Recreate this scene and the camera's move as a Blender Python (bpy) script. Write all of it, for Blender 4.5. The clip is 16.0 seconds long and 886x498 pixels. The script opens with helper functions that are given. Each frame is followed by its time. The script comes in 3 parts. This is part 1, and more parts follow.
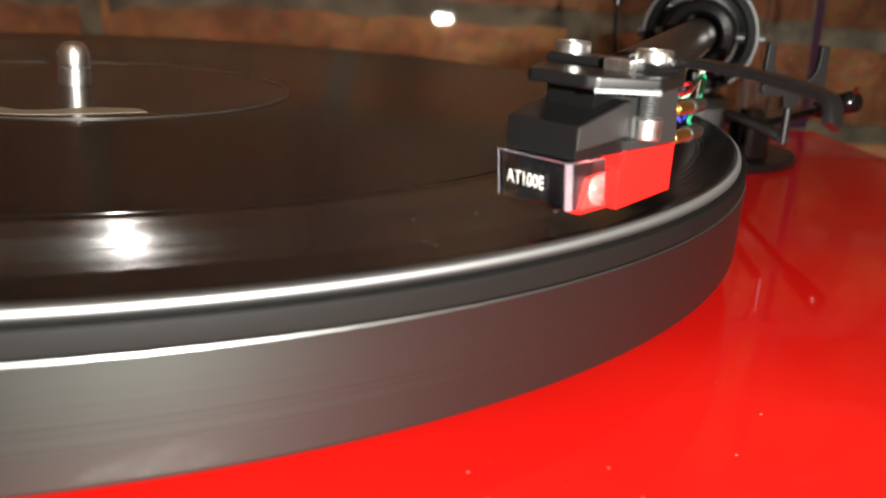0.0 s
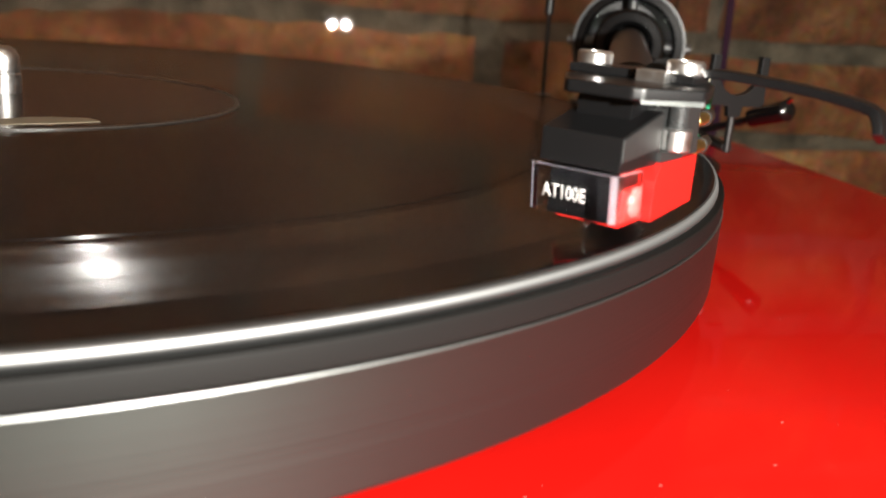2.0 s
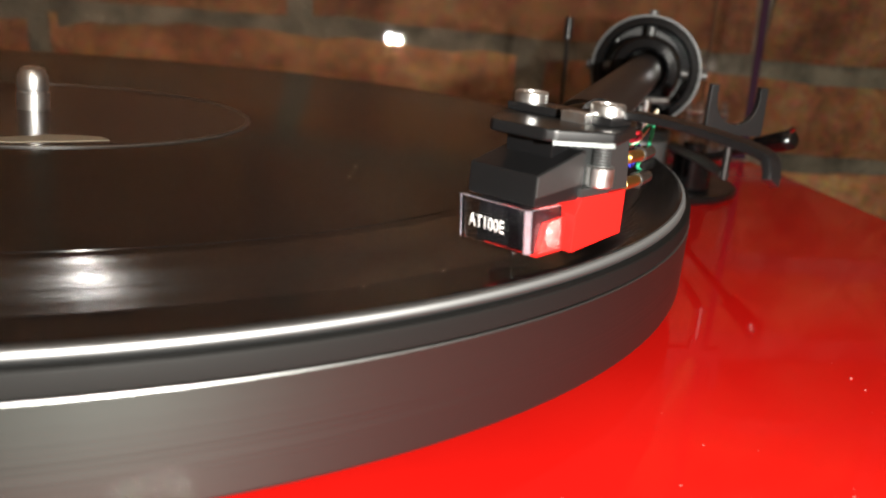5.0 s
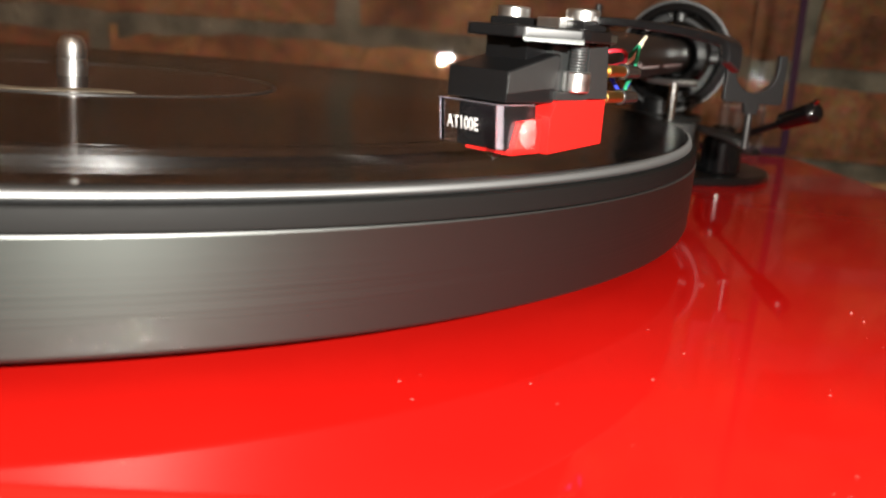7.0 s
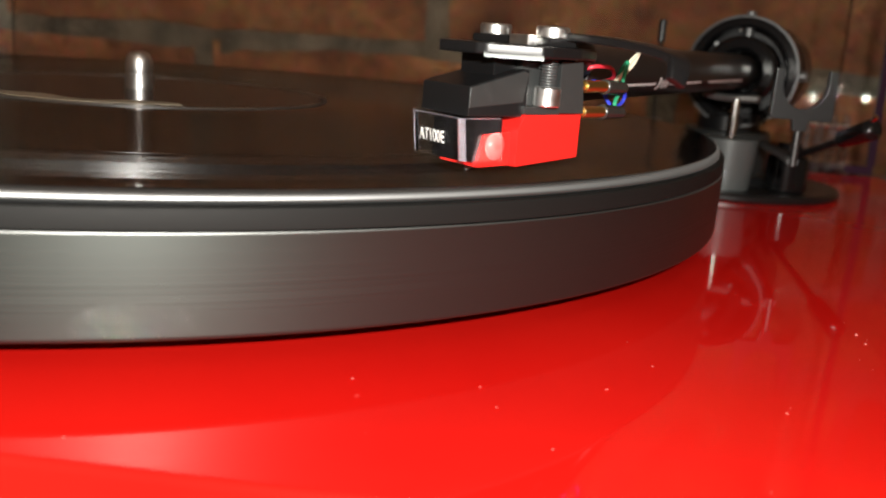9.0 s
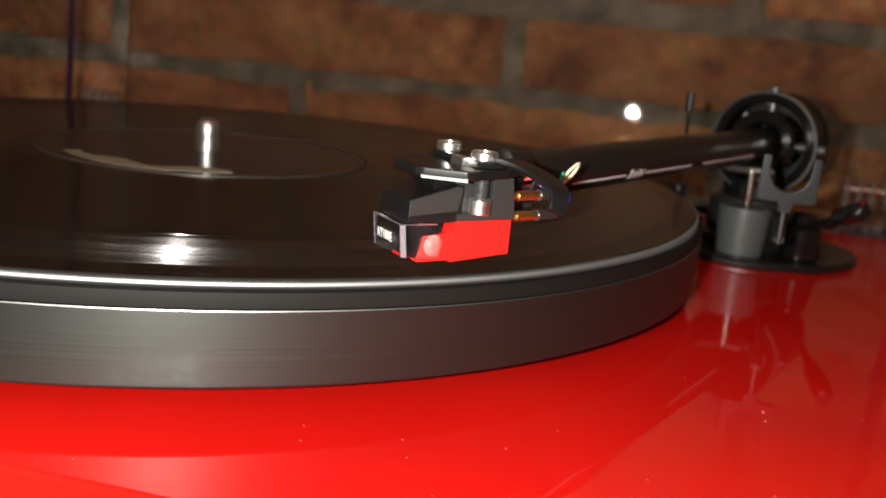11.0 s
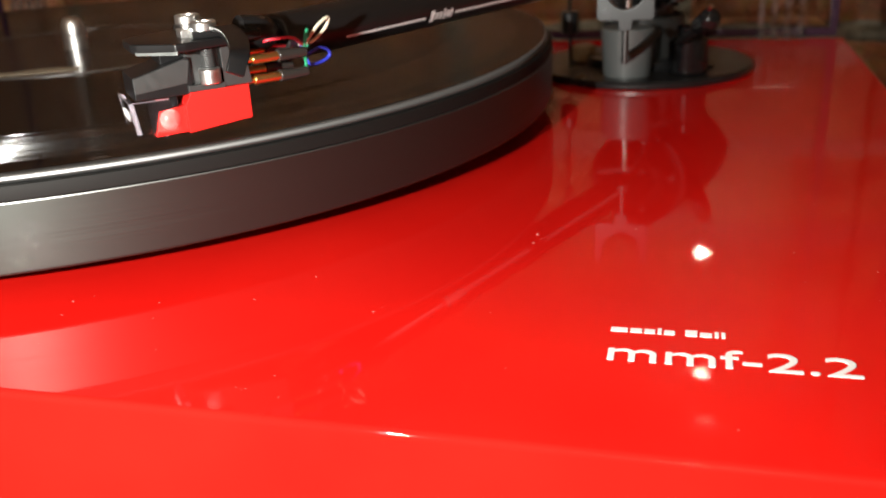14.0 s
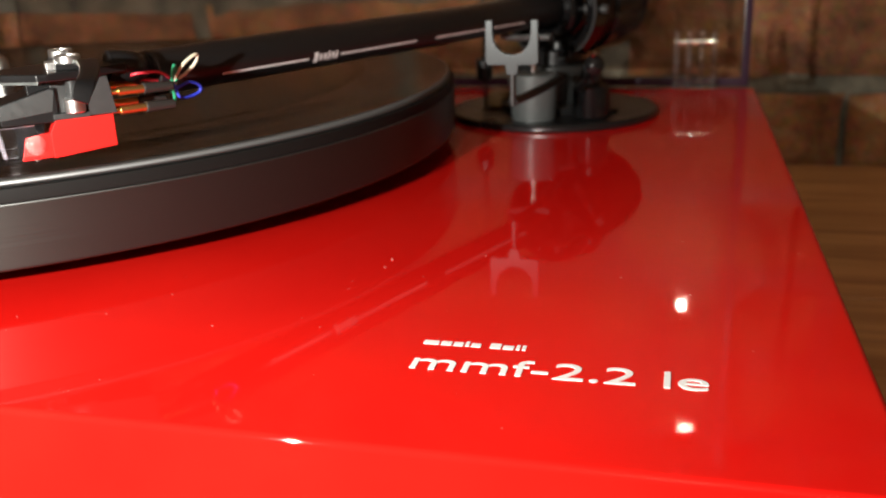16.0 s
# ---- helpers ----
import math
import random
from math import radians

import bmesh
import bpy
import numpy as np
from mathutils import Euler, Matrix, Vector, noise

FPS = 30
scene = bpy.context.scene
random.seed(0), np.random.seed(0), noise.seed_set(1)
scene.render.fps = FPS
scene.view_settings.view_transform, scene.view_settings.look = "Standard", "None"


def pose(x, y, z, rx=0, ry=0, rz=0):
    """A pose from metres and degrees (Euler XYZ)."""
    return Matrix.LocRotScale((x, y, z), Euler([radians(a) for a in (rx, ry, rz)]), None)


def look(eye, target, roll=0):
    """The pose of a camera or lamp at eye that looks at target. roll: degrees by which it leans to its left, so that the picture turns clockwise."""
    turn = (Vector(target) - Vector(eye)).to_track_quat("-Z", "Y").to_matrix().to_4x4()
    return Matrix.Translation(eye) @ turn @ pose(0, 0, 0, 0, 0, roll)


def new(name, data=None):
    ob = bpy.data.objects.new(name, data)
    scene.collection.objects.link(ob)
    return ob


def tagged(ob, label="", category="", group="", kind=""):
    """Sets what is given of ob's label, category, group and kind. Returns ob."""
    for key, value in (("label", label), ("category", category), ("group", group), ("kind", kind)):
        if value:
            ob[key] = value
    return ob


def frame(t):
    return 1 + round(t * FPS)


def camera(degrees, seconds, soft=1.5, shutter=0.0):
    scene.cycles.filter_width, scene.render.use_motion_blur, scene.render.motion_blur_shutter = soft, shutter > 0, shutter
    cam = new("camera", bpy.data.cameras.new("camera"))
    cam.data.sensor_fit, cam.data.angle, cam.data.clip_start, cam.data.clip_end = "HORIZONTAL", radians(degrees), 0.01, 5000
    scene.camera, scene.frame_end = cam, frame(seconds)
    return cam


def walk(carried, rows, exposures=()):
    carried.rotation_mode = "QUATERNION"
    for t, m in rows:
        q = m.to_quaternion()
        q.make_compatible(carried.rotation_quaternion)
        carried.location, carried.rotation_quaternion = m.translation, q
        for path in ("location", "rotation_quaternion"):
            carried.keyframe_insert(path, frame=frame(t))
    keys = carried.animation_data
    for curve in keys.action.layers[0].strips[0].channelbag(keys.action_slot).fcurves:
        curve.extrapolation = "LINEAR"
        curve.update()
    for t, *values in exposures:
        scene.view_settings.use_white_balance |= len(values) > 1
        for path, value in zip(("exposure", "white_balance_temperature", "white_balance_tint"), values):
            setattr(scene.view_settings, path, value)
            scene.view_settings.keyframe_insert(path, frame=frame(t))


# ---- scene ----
cam = camera(51.68, 16.0, soft=1.8)
ROWS = [
    (0.0, 0.0747, -0.2212, 0.1139, -3.68, -16.67, 3.48),
    (0.5, 0.0708, -0.2213, 0.1151, -5.41, -15.83, 4.10),
    (1.0, 0.0612, -0.2180, 0.1124, -7.93, -15.85, 4.73),
    (1.5, 0.0566, -0.2142, 0.1118, -10.10, -16.07, 4.73),
    (2.0, 0.0564, -0.2144, 0.1126, -11.48, -15.75, 4.54),
    (2.5, 0.0558, -0.2157, 0.1134, -12.27, -15.95, 4.76),
    (3.0, 0.0558, -0.2133, 0.1135, -12.49, -16.77, 4.93),
    (3.2, 0.0565, -0.2135, 0.1129, -12.21, -16.92, 4.95),
    (5.3, 0.0731, -0.2300, 0.1187, -6.06, -15.27, 5.08),
    (5.5, 0.0738, -0.2324, 0.1159, -5.30, -15.18, 4.92),
    (6.0, 0.0782, -0.2327, 0.1077, -4.18, -14.64, 4.19),
    (6.5, 0.0821, -0.2339, 0.1048, -3.39, -13.75, 4.10),
    (7.0, 0.0836, -0.2352, 0.1025, -2.97, -13.48, 4.56),
    (7.5, 0.0890, -0.2352, 0.1029, -1.06, -13.44, 4.45),
    (8.0, 0.0943, -0.2367, 0.1034, 1.01, -12.99, 4.54),
    (8.5, 0.0970, -0.2415, 0.1051, 3.05, -13.08, 4.29),
    (9.0, 0.1045, -0.2399, 0.1043, 4.67, -13.15, 4.39),
    (9.5, 0.1101, -0.2400, 0.1060, 7.20, -12.60, 4.37),
    (10.0, 0.1148, -0.2477, 0.1130, 10.01, -12.27, 4.54),
    (10.2, 0.1163, -0.2527, 0.1149, 9.87, -11.59, 4.39),
    (12.3, 0.1669, -0.2673, 0.1357, 20.40, -14.83, 3.51),
    (12.5, 0.1684, -0.2678, 0.1315, 20.43, -13.40, 1.39),
    (13.0, 0.1737, -0.2733, 0.1299, 20.02, -16.54, -0.45),
    (13.5, 0.1832, -0.2656, 0.1263, 17.51, -19.76, -1.79),
    (14.0, 0.1917, -0.2577, 0.1268, 15.81, -21.64, -3.17),
    (14.5, 0.1999, -0.2571, 0.1287, 14.76, -22.13, -3.55),
    (15.0, 0.2097, -0.2582, 0.1303, 14.43, -21.98, -3.75),
    (15.5, 0.2138, -0.2594, 0.1295, 14.17, -21.49, -3.30),
    (16.0, 0.2219, -0.2625, 0.1243, 15.02, -18.50, -2.21),
]
walk(cam, [(t, look((x, y, z), (x - math.sin(radians(a)) * math.cos(radians(b)), y + math.cos(radians(a)) * math.cos(radians(b)), z + math.sin(radians(b))), r))
           for t, x, y, z, a, b, r in ROWS],
     exposures=[(0, 0.20), (5.5, 0.11), (7, -0.04), (10, -0.42), (12.5, -0.15), (14, -0.02), (16, -0.07)])
cam.data.dof.use_dof = True
cam.data.dof.focus_distance = 0.15
cam.data.dof.aperture_fstop = 28.0

# ---- light ----
scene.cycles.sample_clamp_indirect = 0.0  # twice mirrored lamps keep their full strength
world = bpy.data.worlds.new("world")
scene.world = world
world.use_nodes = True
world.node_tree.nodes["Background"].inputs[0].default_value = (1.0, 0.72, 0.5, 1)
world.node_tree.nodes["Background"].inputs[1].default_value = 0.02


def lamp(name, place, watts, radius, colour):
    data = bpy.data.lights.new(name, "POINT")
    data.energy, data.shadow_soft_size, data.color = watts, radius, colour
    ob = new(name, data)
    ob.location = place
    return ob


lamp("hand_torch_light", (0.116, -0.276, 0.127), 3.9, 0.0022, (1.0, 0.965, 0.89))
# Two added lamps: stand-ins for the torch's mirrored glints, also fill the wall.
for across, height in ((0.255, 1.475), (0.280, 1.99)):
    lamp("added_glint_light", (across, -2.2, height), 16.0, 0.018, (1.0, 0.90, 0.78))


# ---- materials ----
def material(name, base, rough=0.5, metal=0.0, **more):
    mat = bpy.data.materials.new(name)
    mat.use_nodes = True
    shader = mat.node_tree.nodes["Principled BSDF"]
    shader.inputs["Base Color"].default_value = (*base, 1)
    shader.inputs["Roughness"].default_value = rough
    shader.inputs["Metallic"].default_value = metal
    for key, value in more.items():
        shader.inputs[key.replace("_", " ")].default_value = value
    return mat


def node(mat, kind, **settings):
    n = mat.node_tree.nodes.new(kind)
    for key, value in settings.items():
        if key in n.inputs:
            n.inputs[key].default_value = value
    return n


def link(mat, a, b):
    mat.node_tree.links.new(a, b)


def shader_of(mat):
    return mat.node_tree.nodes["Principled BSDF"]


def mottle(mat, low, high, scale, detail=5.0, stretch=(1, 1, 1), spread=(0.35, 0.65)):
    """Base colour between two tones by noise at real size."""
    co = node(mat, "ShaderNodeTexCoord")
    mp = node(mat, "ShaderNodeMapping", Scale=stretch)
    nz = node(mat, "ShaderNodeTexNoise", Scale=scale, Detail=detail)
    ramp = node(mat, "ShaderNodeValToRGB")
    ramp.color_ramp.elements[0].position, ramp.color_ramp.elements[1].position = spread
    ramp.color_ramp.elements[0].color, ramp.color_ramp.elements[1].color = (*low, 1), (*high, 1)
    link(mat, co.outputs["Object"], mp.inputs["Vector"])
    link(mat, mp.outputs["Vector"], nz.inputs["Vector"])
    link(mat, nz.outputs["Fac"], ramp.inputs["Fac"])
    link(mat, ramp.outputs["Color"], shader_of(mat).inputs["Base Color"])
    return mp, nz, ramp


def relief(mat, scale, strength, distance, detail=4.0, stretch=(1, 1, 1)):
    co = node(mat, "ShaderNodeTexCoord")
    mp = node(mat, "ShaderNodeMapping", Scale=stretch)
    nz = node(mat, "ShaderNodeTexNoise", Scale=scale, Detail=detail)
    bp = node(mat, "ShaderNodeBump", Strength=strength, Distance=distance)
    link(mat, co.outputs["Object"], mp.inputs["Vector"])
    link(mat, mp.outputs["Vector"], nz.inputs["Vector"])
    link(mat, nz.outputs["Fac"], bp.inputs["Height"])
    link(mat, bp.outputs["Normal"], shader_of(mat).inputs["Normal"])


def wear(mat, scale, low, high, stretch=(1, 1, 1)):
    """Roughness that wanders between two values."""
    co = node(mat, "ShaderNodeTexCoord")
    mp = node(mat, "ShaderNodeMapping", Scale=stretch)
    nz = node(mat, "ShaderNodeTexNoise", Scale=scale, Detail=6.0)
    mr = node(mat, "ShaderNodeMapRange")
    mr.inputs["From Min"].default_value, mr.inputs["From Max"].default_value = 0.3, 0.7
    mr.inputs["To Min"].default_value, mr.inputs["To Max"].default_value = low, high
    link(mat, co.outputs["Object"], mp.inputs["Vector"])
    link(mat, mp.outputs["Vector"], nz.inputs["Vector"])
    link(mat, nz.outputs["Fac"], mr.inputs["Value"])
    link(mat, mr.outputs["Result"], shader_of(mat).inputs["Roughness"])


def ring_streaks(mat, scale, low, high):
    """Fine concentric variation of roughness round the local z axis."""
    co = node(mat, "ShaderNodeTexCoord")
    sep = node(mat, "ShaderNodeSeparateXYZ")
    comb = node(mat, "ShaderNodeCombineXYZ")
    length = node(mat, "ShaderNodeVectorMath")
    length.operation = "LENGTH"
    nz = node(mat, "ShaderNodeTexNoise", Scale=scale, Detail=4.0)
    mr = node(mat, "ShaderNodeMapRange")
    mr.inputs["From Min"].default_value, mr.inputs["From Max"].default_value = 0.3, 0.7
    mr.inputs["To Min"].default_value, mr.inputs["To Max"].default_value = low, high
    flat = node(mat, "ShaderNodeCombineXYZ")
    link(mat, co.outputs["Object"], sep.inputs[0])
    link(mat, sep.outputs[0], flat.inputs[0])
    link(mat, sep.outputs[1], flat.inputs[1])
    link(mat, flat.outputs[0], length.inputs[0])
    link(mat, length.outputs["Value"], comb.inputs[0])
    link(mat, sep.outputs[2], comb.inputs[2])
    link(mat, comb.outputs[0], nz.inputs["Vector"])
    link(mat, nz.outputs["Fac"], mr.inputs["Value"])
    link(mat, mr.outputs["Result"], shader_of(mat).inputs["Roughness"])


def turned(mat, amount):
    """Anisotropic gloss that runs round the local z axis."""
    tan = node(mat, "ShaderNodeTangent")
    tan.direction_type, tan.axis = "RADIAL", "Z"
    shader_of(mat).inputs["Anisotropic"].default_value = amount
    link(mat, tan.outputs[0], shader_of(mat).inputs["Tangent"])


RED = material("red_lacquer", (0.62, 0.009, 0.006), 0.03, 0, Specular_IOR_Level=0.30)
mottle(RED, (0.63, 0.007, 0.005), (0.71, 0.011, 0.007), 14)
wear(RED, 30, 0.02, 0.05)
SATIN = material("satin_platter", (0.079, 0.086, 0.080), 0.45, 0.9)
turned(SATIN, 0.4)
shader_of(SATIN).inputs["Anisotropic Rotation"].default_value = 0.25
ring_streaks(SATIN, 7000, 0.40, 0.49)
# Lighter metal than the platter: the edge highlight is put into its colour.
SATIN_EDGE = material("edge_highlight_metal", (0.17, 0.175, 0.17), 0.36, 1.0)
turned(SATIN_EDGE, 0.6)
RUBBER = material("dark_mat", (0.009, 0.009, 0.0085), 0.6, 0, Specular_IOR_Level=0.2)
ring_streaks(RUBBER, 6000, 0.5, 0.7)
VINYL = material("black_vinyl", (0.006, 0.0055, 0.0055), 0.14, 0)
turned(VINYL, 0.5)
shader_of(VINYL).inputs["Anisotropic Rotation"].default_value = 0.25
ring_streaks(VINYL, 2600, 0.10, 0.17)
shader_of(VINYL).inputs["Specular IOR Level"].default_value = 0.14
LIP = material("vinyl_rim", (0.012, 0.013, 0.013), 0.42, 0, IOR=1.85, Specular_IOR_Level=0.9)
turned(LIP, 0.85)
NICKEL = material("bright_nickel", (0.86, 0.85, 0.83), 0.36, 1.0)
wear(NICKEL, 900, 0.3, 0.42)
BOSS = material("pale_boss", (0.70, 0.13, 0.12), 0.12, 0, Coat_Weight=1.0)
REST_GREY = material("dark_coated_metal", (0.020, 0.022, 0.022), 0.38, 0.1)
LIFT_GREY = material("grey_coated_metal", (0.105, 0.115, 0.115), 0.42, 0.2)
wear(LIFT_GREY, 300, 0.36, 0.5)
CHEEK = material("satin_dark_moulding", (0.026, 0.028, 0.028), 0.42, 0, Specular_IOR_Level=0.9)
wear(CHEEK, 1500, 0.38, 0.48)
# Grey metal paints the torch's sheen onto the black plate's edge facet.
FACET = material("facet_sheen_tone", (0.20, 0.215, 0.21), 0.40, 0.9)
wear(FACET, 500, 0.38, 0.48)
# The torch's sheen on the black nose side, put into a grey metal tone.
NOSE_SIDE = material("nose_sheen_side", (0.11, 0.12, 0.12), 0.40, 0.8)
wear(NOSE_SIDE, 500, 0.36, 0.46)
REST_METAL = material("dull_rest_metal", (0.036, 0.039, 0.040), 0.34, 0.6)
RING_EDGE = material("dark_steel", (0.09, 0.09, 0.09), 0.4, 0.9)


def groove_relief(mat):
    """Fine grooves round z; their depth follows the bands of the record."""
    co = node(mat, "ShaderNodeTexCoord")
    wave = node(mat, "ShaderNodeTexWave", Scale=300.0, Distortion=0.0)
    wave.wave_type, wave.rings_direction = "RINGS", "Z"
    sep, flat, length = node(mat, "ShaderNodeSeparateXYZ"), node(mat, "ShaderNodeCombineXYZ"), node(mat, "ShaderNodeVectorMath")
    length.operation = "LENGTH"
    scaled = node(mat, "ShaderNodeMath")
    scaled.operation = "DIVIDE"
    scaled.inputs[1].default_value = 0.15
    ramp = node(mat, "ShaderNodeValToRGB")
    stops = ((0.34, 0.0), (0.40, 0.015), (0.60, 0.015), (0.785, 0.02), (0.792, 0.05), (0.80, 0.02), (0.87, 0.03), (0.895, 0.05), (0.92, 0.04), (0.94, 0.02), (0.97, 0.015))
    ramp.color_ramp.elements[0].position, ramp.color_ramp.elements[1].position = stops[0][0], stops[-1][0]
    for pos, value in stops[1:-1]:
        ramp.color_ramp.elements.new(pos)
    for element, (pos, value) in zip(ramp.color_ramp.elements, stops):
        element.position, element.color = pos, (value, value, value, 1)
    bump = node(mat, "ShaderNodeBump", Distance=0.0006)
    link(mat, co.outputs["Object"], wave.inputs["Vector"])
    link(mat, co.outputs["Object"], sep.inputs[0])
    link(mat, sep.outputs[0], flat.inputs[0])
    link(mat, sep.outputs[1], flat.inputs[1])
    link(mat, flat.outputs[0], length.inputs[0])
    link(mat, length.outputs["Value"], scaled.inputs[0])
    link(mat, scaled.outputs[0], ramp.inputs["Fac"])
    link(mat, ramp.outputs["Color"], bump.inputs["Strength"])
    link(mat, wave.outputs["Fac"], bump.inputs["Height"])
    link(mat, bump.outputs["Normal"], shader_of(mat).inputs["Normal"])


groove_relief(VINYL)
GROOVE = material("cut_grooves", (0.006, 0.0055, 0.0055), 0.18, 0, Specular_IOR_Level=0.5)
LABEL = material("paper_label", (0.02, 0.017, 0.018), 0.25)
LABEL_RING = material("label_ring", (0.05, 0.042, 0.036), 0.35)
LABEL_PRINT = material("label_print", (0.30, 0.25, 0.175), 0.5)
CHROME = material("polished_steel", (0.78, 0.77, 0.75), 0.16, 1.0)
wear(CHROME, 900, 0.1, 0.26)
BLACK = material("black_plastic", (0.006, 0.006, 0.0065), 0.33)
relief(BLACK, 2500, 0.15, 0.0002)
BLACK_GLOSS = material("black_gloss", (0.006, 0.006, 0.0065), 0.13)
BLACK_SATIN = material("black_satin_paint", (0.009, 0.009, 0.0095), 0.28)
wear(BLACK_SATIN, 60, 0.26, 0.34)
TUBE = material("arm_tube_black", (0.012, 0.011, 0.011), 0.36)
GREY = material("grey_metal", (0.16, 0.165, 0.165), 0.4, 0.7)
wear(GREY, 700, 0.3, 0.5)
GOLD = material("gold_plate", (1.0, 0.72, 0.27), 0.3, 1.0)
RED_PLASTIC = material("red_plastic", (0.70, 0.018, 0.014), 0.34)
relief(RED_PLASTIC, 3000, 0.1, 0.0001)
CLEAR = material("clear_plastic", (0.97, 0.97, 1.0), 0.03, 0, IOR=1.46, Transmission_Weight=1.0)
ACRYLIC = material("smoked_acrylic", (0.70, 0.625, 0.59), 0.012, 0, IOR=1.49, Transmission_Weight=1.0)
SIDE_ACRYLIC = material("thin_side_acrylic", (0.97, 0.95, 0.98), 0.012, 0, IOR=1.12, Transmission_Weight=1.0)
ACRYLIC_EDGE = material("violet_acrylic_edge", (0.035, 0.014, 0.032), 0.2)
HINGE = material("clear_hinge_plastic", (0.85, 0.80, 0.80), 0.07, 0, IOR=1.46, Transmission_Weight=0.95)
# Pale tone that paints light caught on the clear guard's edges.
GUARD_GLINT = material("lit_edge_plastic", (0.70, 0.66, 0.74), 0.22, 0, Transmission_Weight=0.75)
WHITE = material("white_print", (0.82, 0.80, 0.78), 0.5)
SILVER_PRINT = material("silver_print", (0.86, 0.88, 0.88), 0.42)
W_RED = material("wire_red", (0.62, 0.03, 0.05), 0.45)
W_GREEN = material("wire_green", (0.03, 0.36, 0.18), 0.45)
W_WHITE = material("wire_white", (0.75, 0.72, 0.55), 0.45)
W_BLUE = material("wire_blue", (0.03, 0.05, 0.55), 0.45)
SLEEVE = material("clear_grey_sleeve", (0.03, 0.027, 0.025), 0.25)
DUST = material("dust", (0.55, 0.14, 0.12), 0.8)
CORK = material("tan_plug", (0.45, 0.30, 0.16), 0.6)
PLASTER = material("plaster", (0.45, 0.36, 0.28), 0.9)
mottle(PLASTER, (0.38, 0.30, 0.23), (0.48, 0.39, 0.30), 3)
FELT = material("black_rubber_foot", (0.015, 0.015, 0.015), 0.7)

BRICK = material("old_brick", (0.3, 0.13, 0.07), 0.9)


def brick_nodes(mat):
    co = node(mat, "ShaderNodeTexCoord")
    info = node(mat, "ShaderNodeObjectInfo")
    shift = node(mat, "ShaderNodeVectorMath")
    shift.operation = "MULTIPLY_ADD"
    shift.inputs[1].default_value = (1, 1, 1)
    spread = node(mat, "ShaderNodeVectorMath")
    spread.operation = "SCALE"
    spread.inputs[0].default_value = (7.1, 3.3, 5.7)
    link(mat, info.outputs["Random"], spread.inputs["Scale"])
    link(mat, co.outputs["Object"], shift.inputs[0])
    link(mat, spread.outputs[0], shift.inputs[2])
    big = node(mat, "ShaderNodeTexNoise", Scale=26.0, Detail=6.0, Roughness=0.62)
    fine = node(mat, "ShaderNodeTexNoise", Scale=160.0, Detail=5.0, Roughness=0.7)
    link(mat, shift.outputs[0], big.inputs["Vector"])
    link(mat, shift.outputs[0], fine.inputs["Vector"])
    ramp = node(mat, "ShaderNodeValToRGB")
    e = ramp.color_ramp.elements
    e[0].position, e[0].color = 0.30, (0.11, 0.045, 0.022, 1)
    e[1].position, e[1].color = 0.72, (0.55, 0.32, 0.145, 1)
    mid = ramp.color_ramp.elements.new(0.48)
    mid.color = (0.315, 0.134, 0.057, 1)
    link(mat, big.outputs["Fac"], ramp.inputs["Fac"])
    mix = node(mat, "ShaderNodeMix")
    mix.data_type, mix.blend_type = "RGBA", "OVERLAY"
    mix.inputs[0].default_value = 0.8
    link(mat, ramp.outputs["Color"], mix.inputs[6])
    link(mat, fine.outputs["Color"], mix.inputs[7])
    hue = node(mat, "ShaderNodeHueSaturation")
    mr = node(mat, "ShaderNodeMapRange")
    mr.inputs["To Min"].default_value, mr.inputs["To Max"].default_value = 0.75, 1.2
    link(mat, info.outputs["Random"], mr.inputs["Value"])
    link(mat, mr.outputs["Result"], hue.inputs["Value"])
    link(mat, mix.outputs[2], hue.inputs["Color"])
    link(mat, hue.outputs["Color"], shader_of(mat).inputs["Base Color"])
    bp = node(mat, "ShaderNodeBump", Strength=1.0, Distance=0.006)
    link(mat, fine.outputs["Fac"], bp.inputs["Height"])
    bp2 = node(mat, "ShaderNodeBump", Strength=0.8, Distance=0.008)
    link(mat, big.outputs["Fac"], bp2.inputs["Height"])
    link(mat, bp.outputs["Normal"], bp2.inputs["Normal"])
    link(mat, bp2.outputs["Normal"], shader_of(mat).inputs["Normal"])


brick_nodes(BRICK)
MORTAR = material("grey_mortar", (0.2, 0.19, 0.15), 0.95)
mottle(MORTAR, (0.075, 0.072, 0.054), (0.19, 0.175, 0.13), 45)
relief(MORTAR, 220, 0.8, 0.004)
WOOD = material("oiled_wood", (0.26, 0.13, 0.05), 0.45)
mottle(WOOD, (0.40, 0.185, 0.062), (0.68, 0.365, 0.14), 9, 8, (1, 14, 14))
relief(WOOD, 40, 0.25, 0.002, 6, (1, 16, 16))


# ---- mesh helpers ----
def box(bm, lo, hi, bevel=0.0, segments=2):
    made = bmesh.ops.create_cube(bm, size=1.0)["verts"]
    for v in made:
        v.co = Vector([lo[i] + (v.co[i] + 0.5) * (hi[i] - lo[i]) for i in range(3)])
    if bevel:
        edges = list({e for v in made for e in v.link_edges})
        bmesh.ops.bevel(bm, geom=edges, offset=bevel, segments=segments, affect="EDGES", profile=0.6)
    return bm


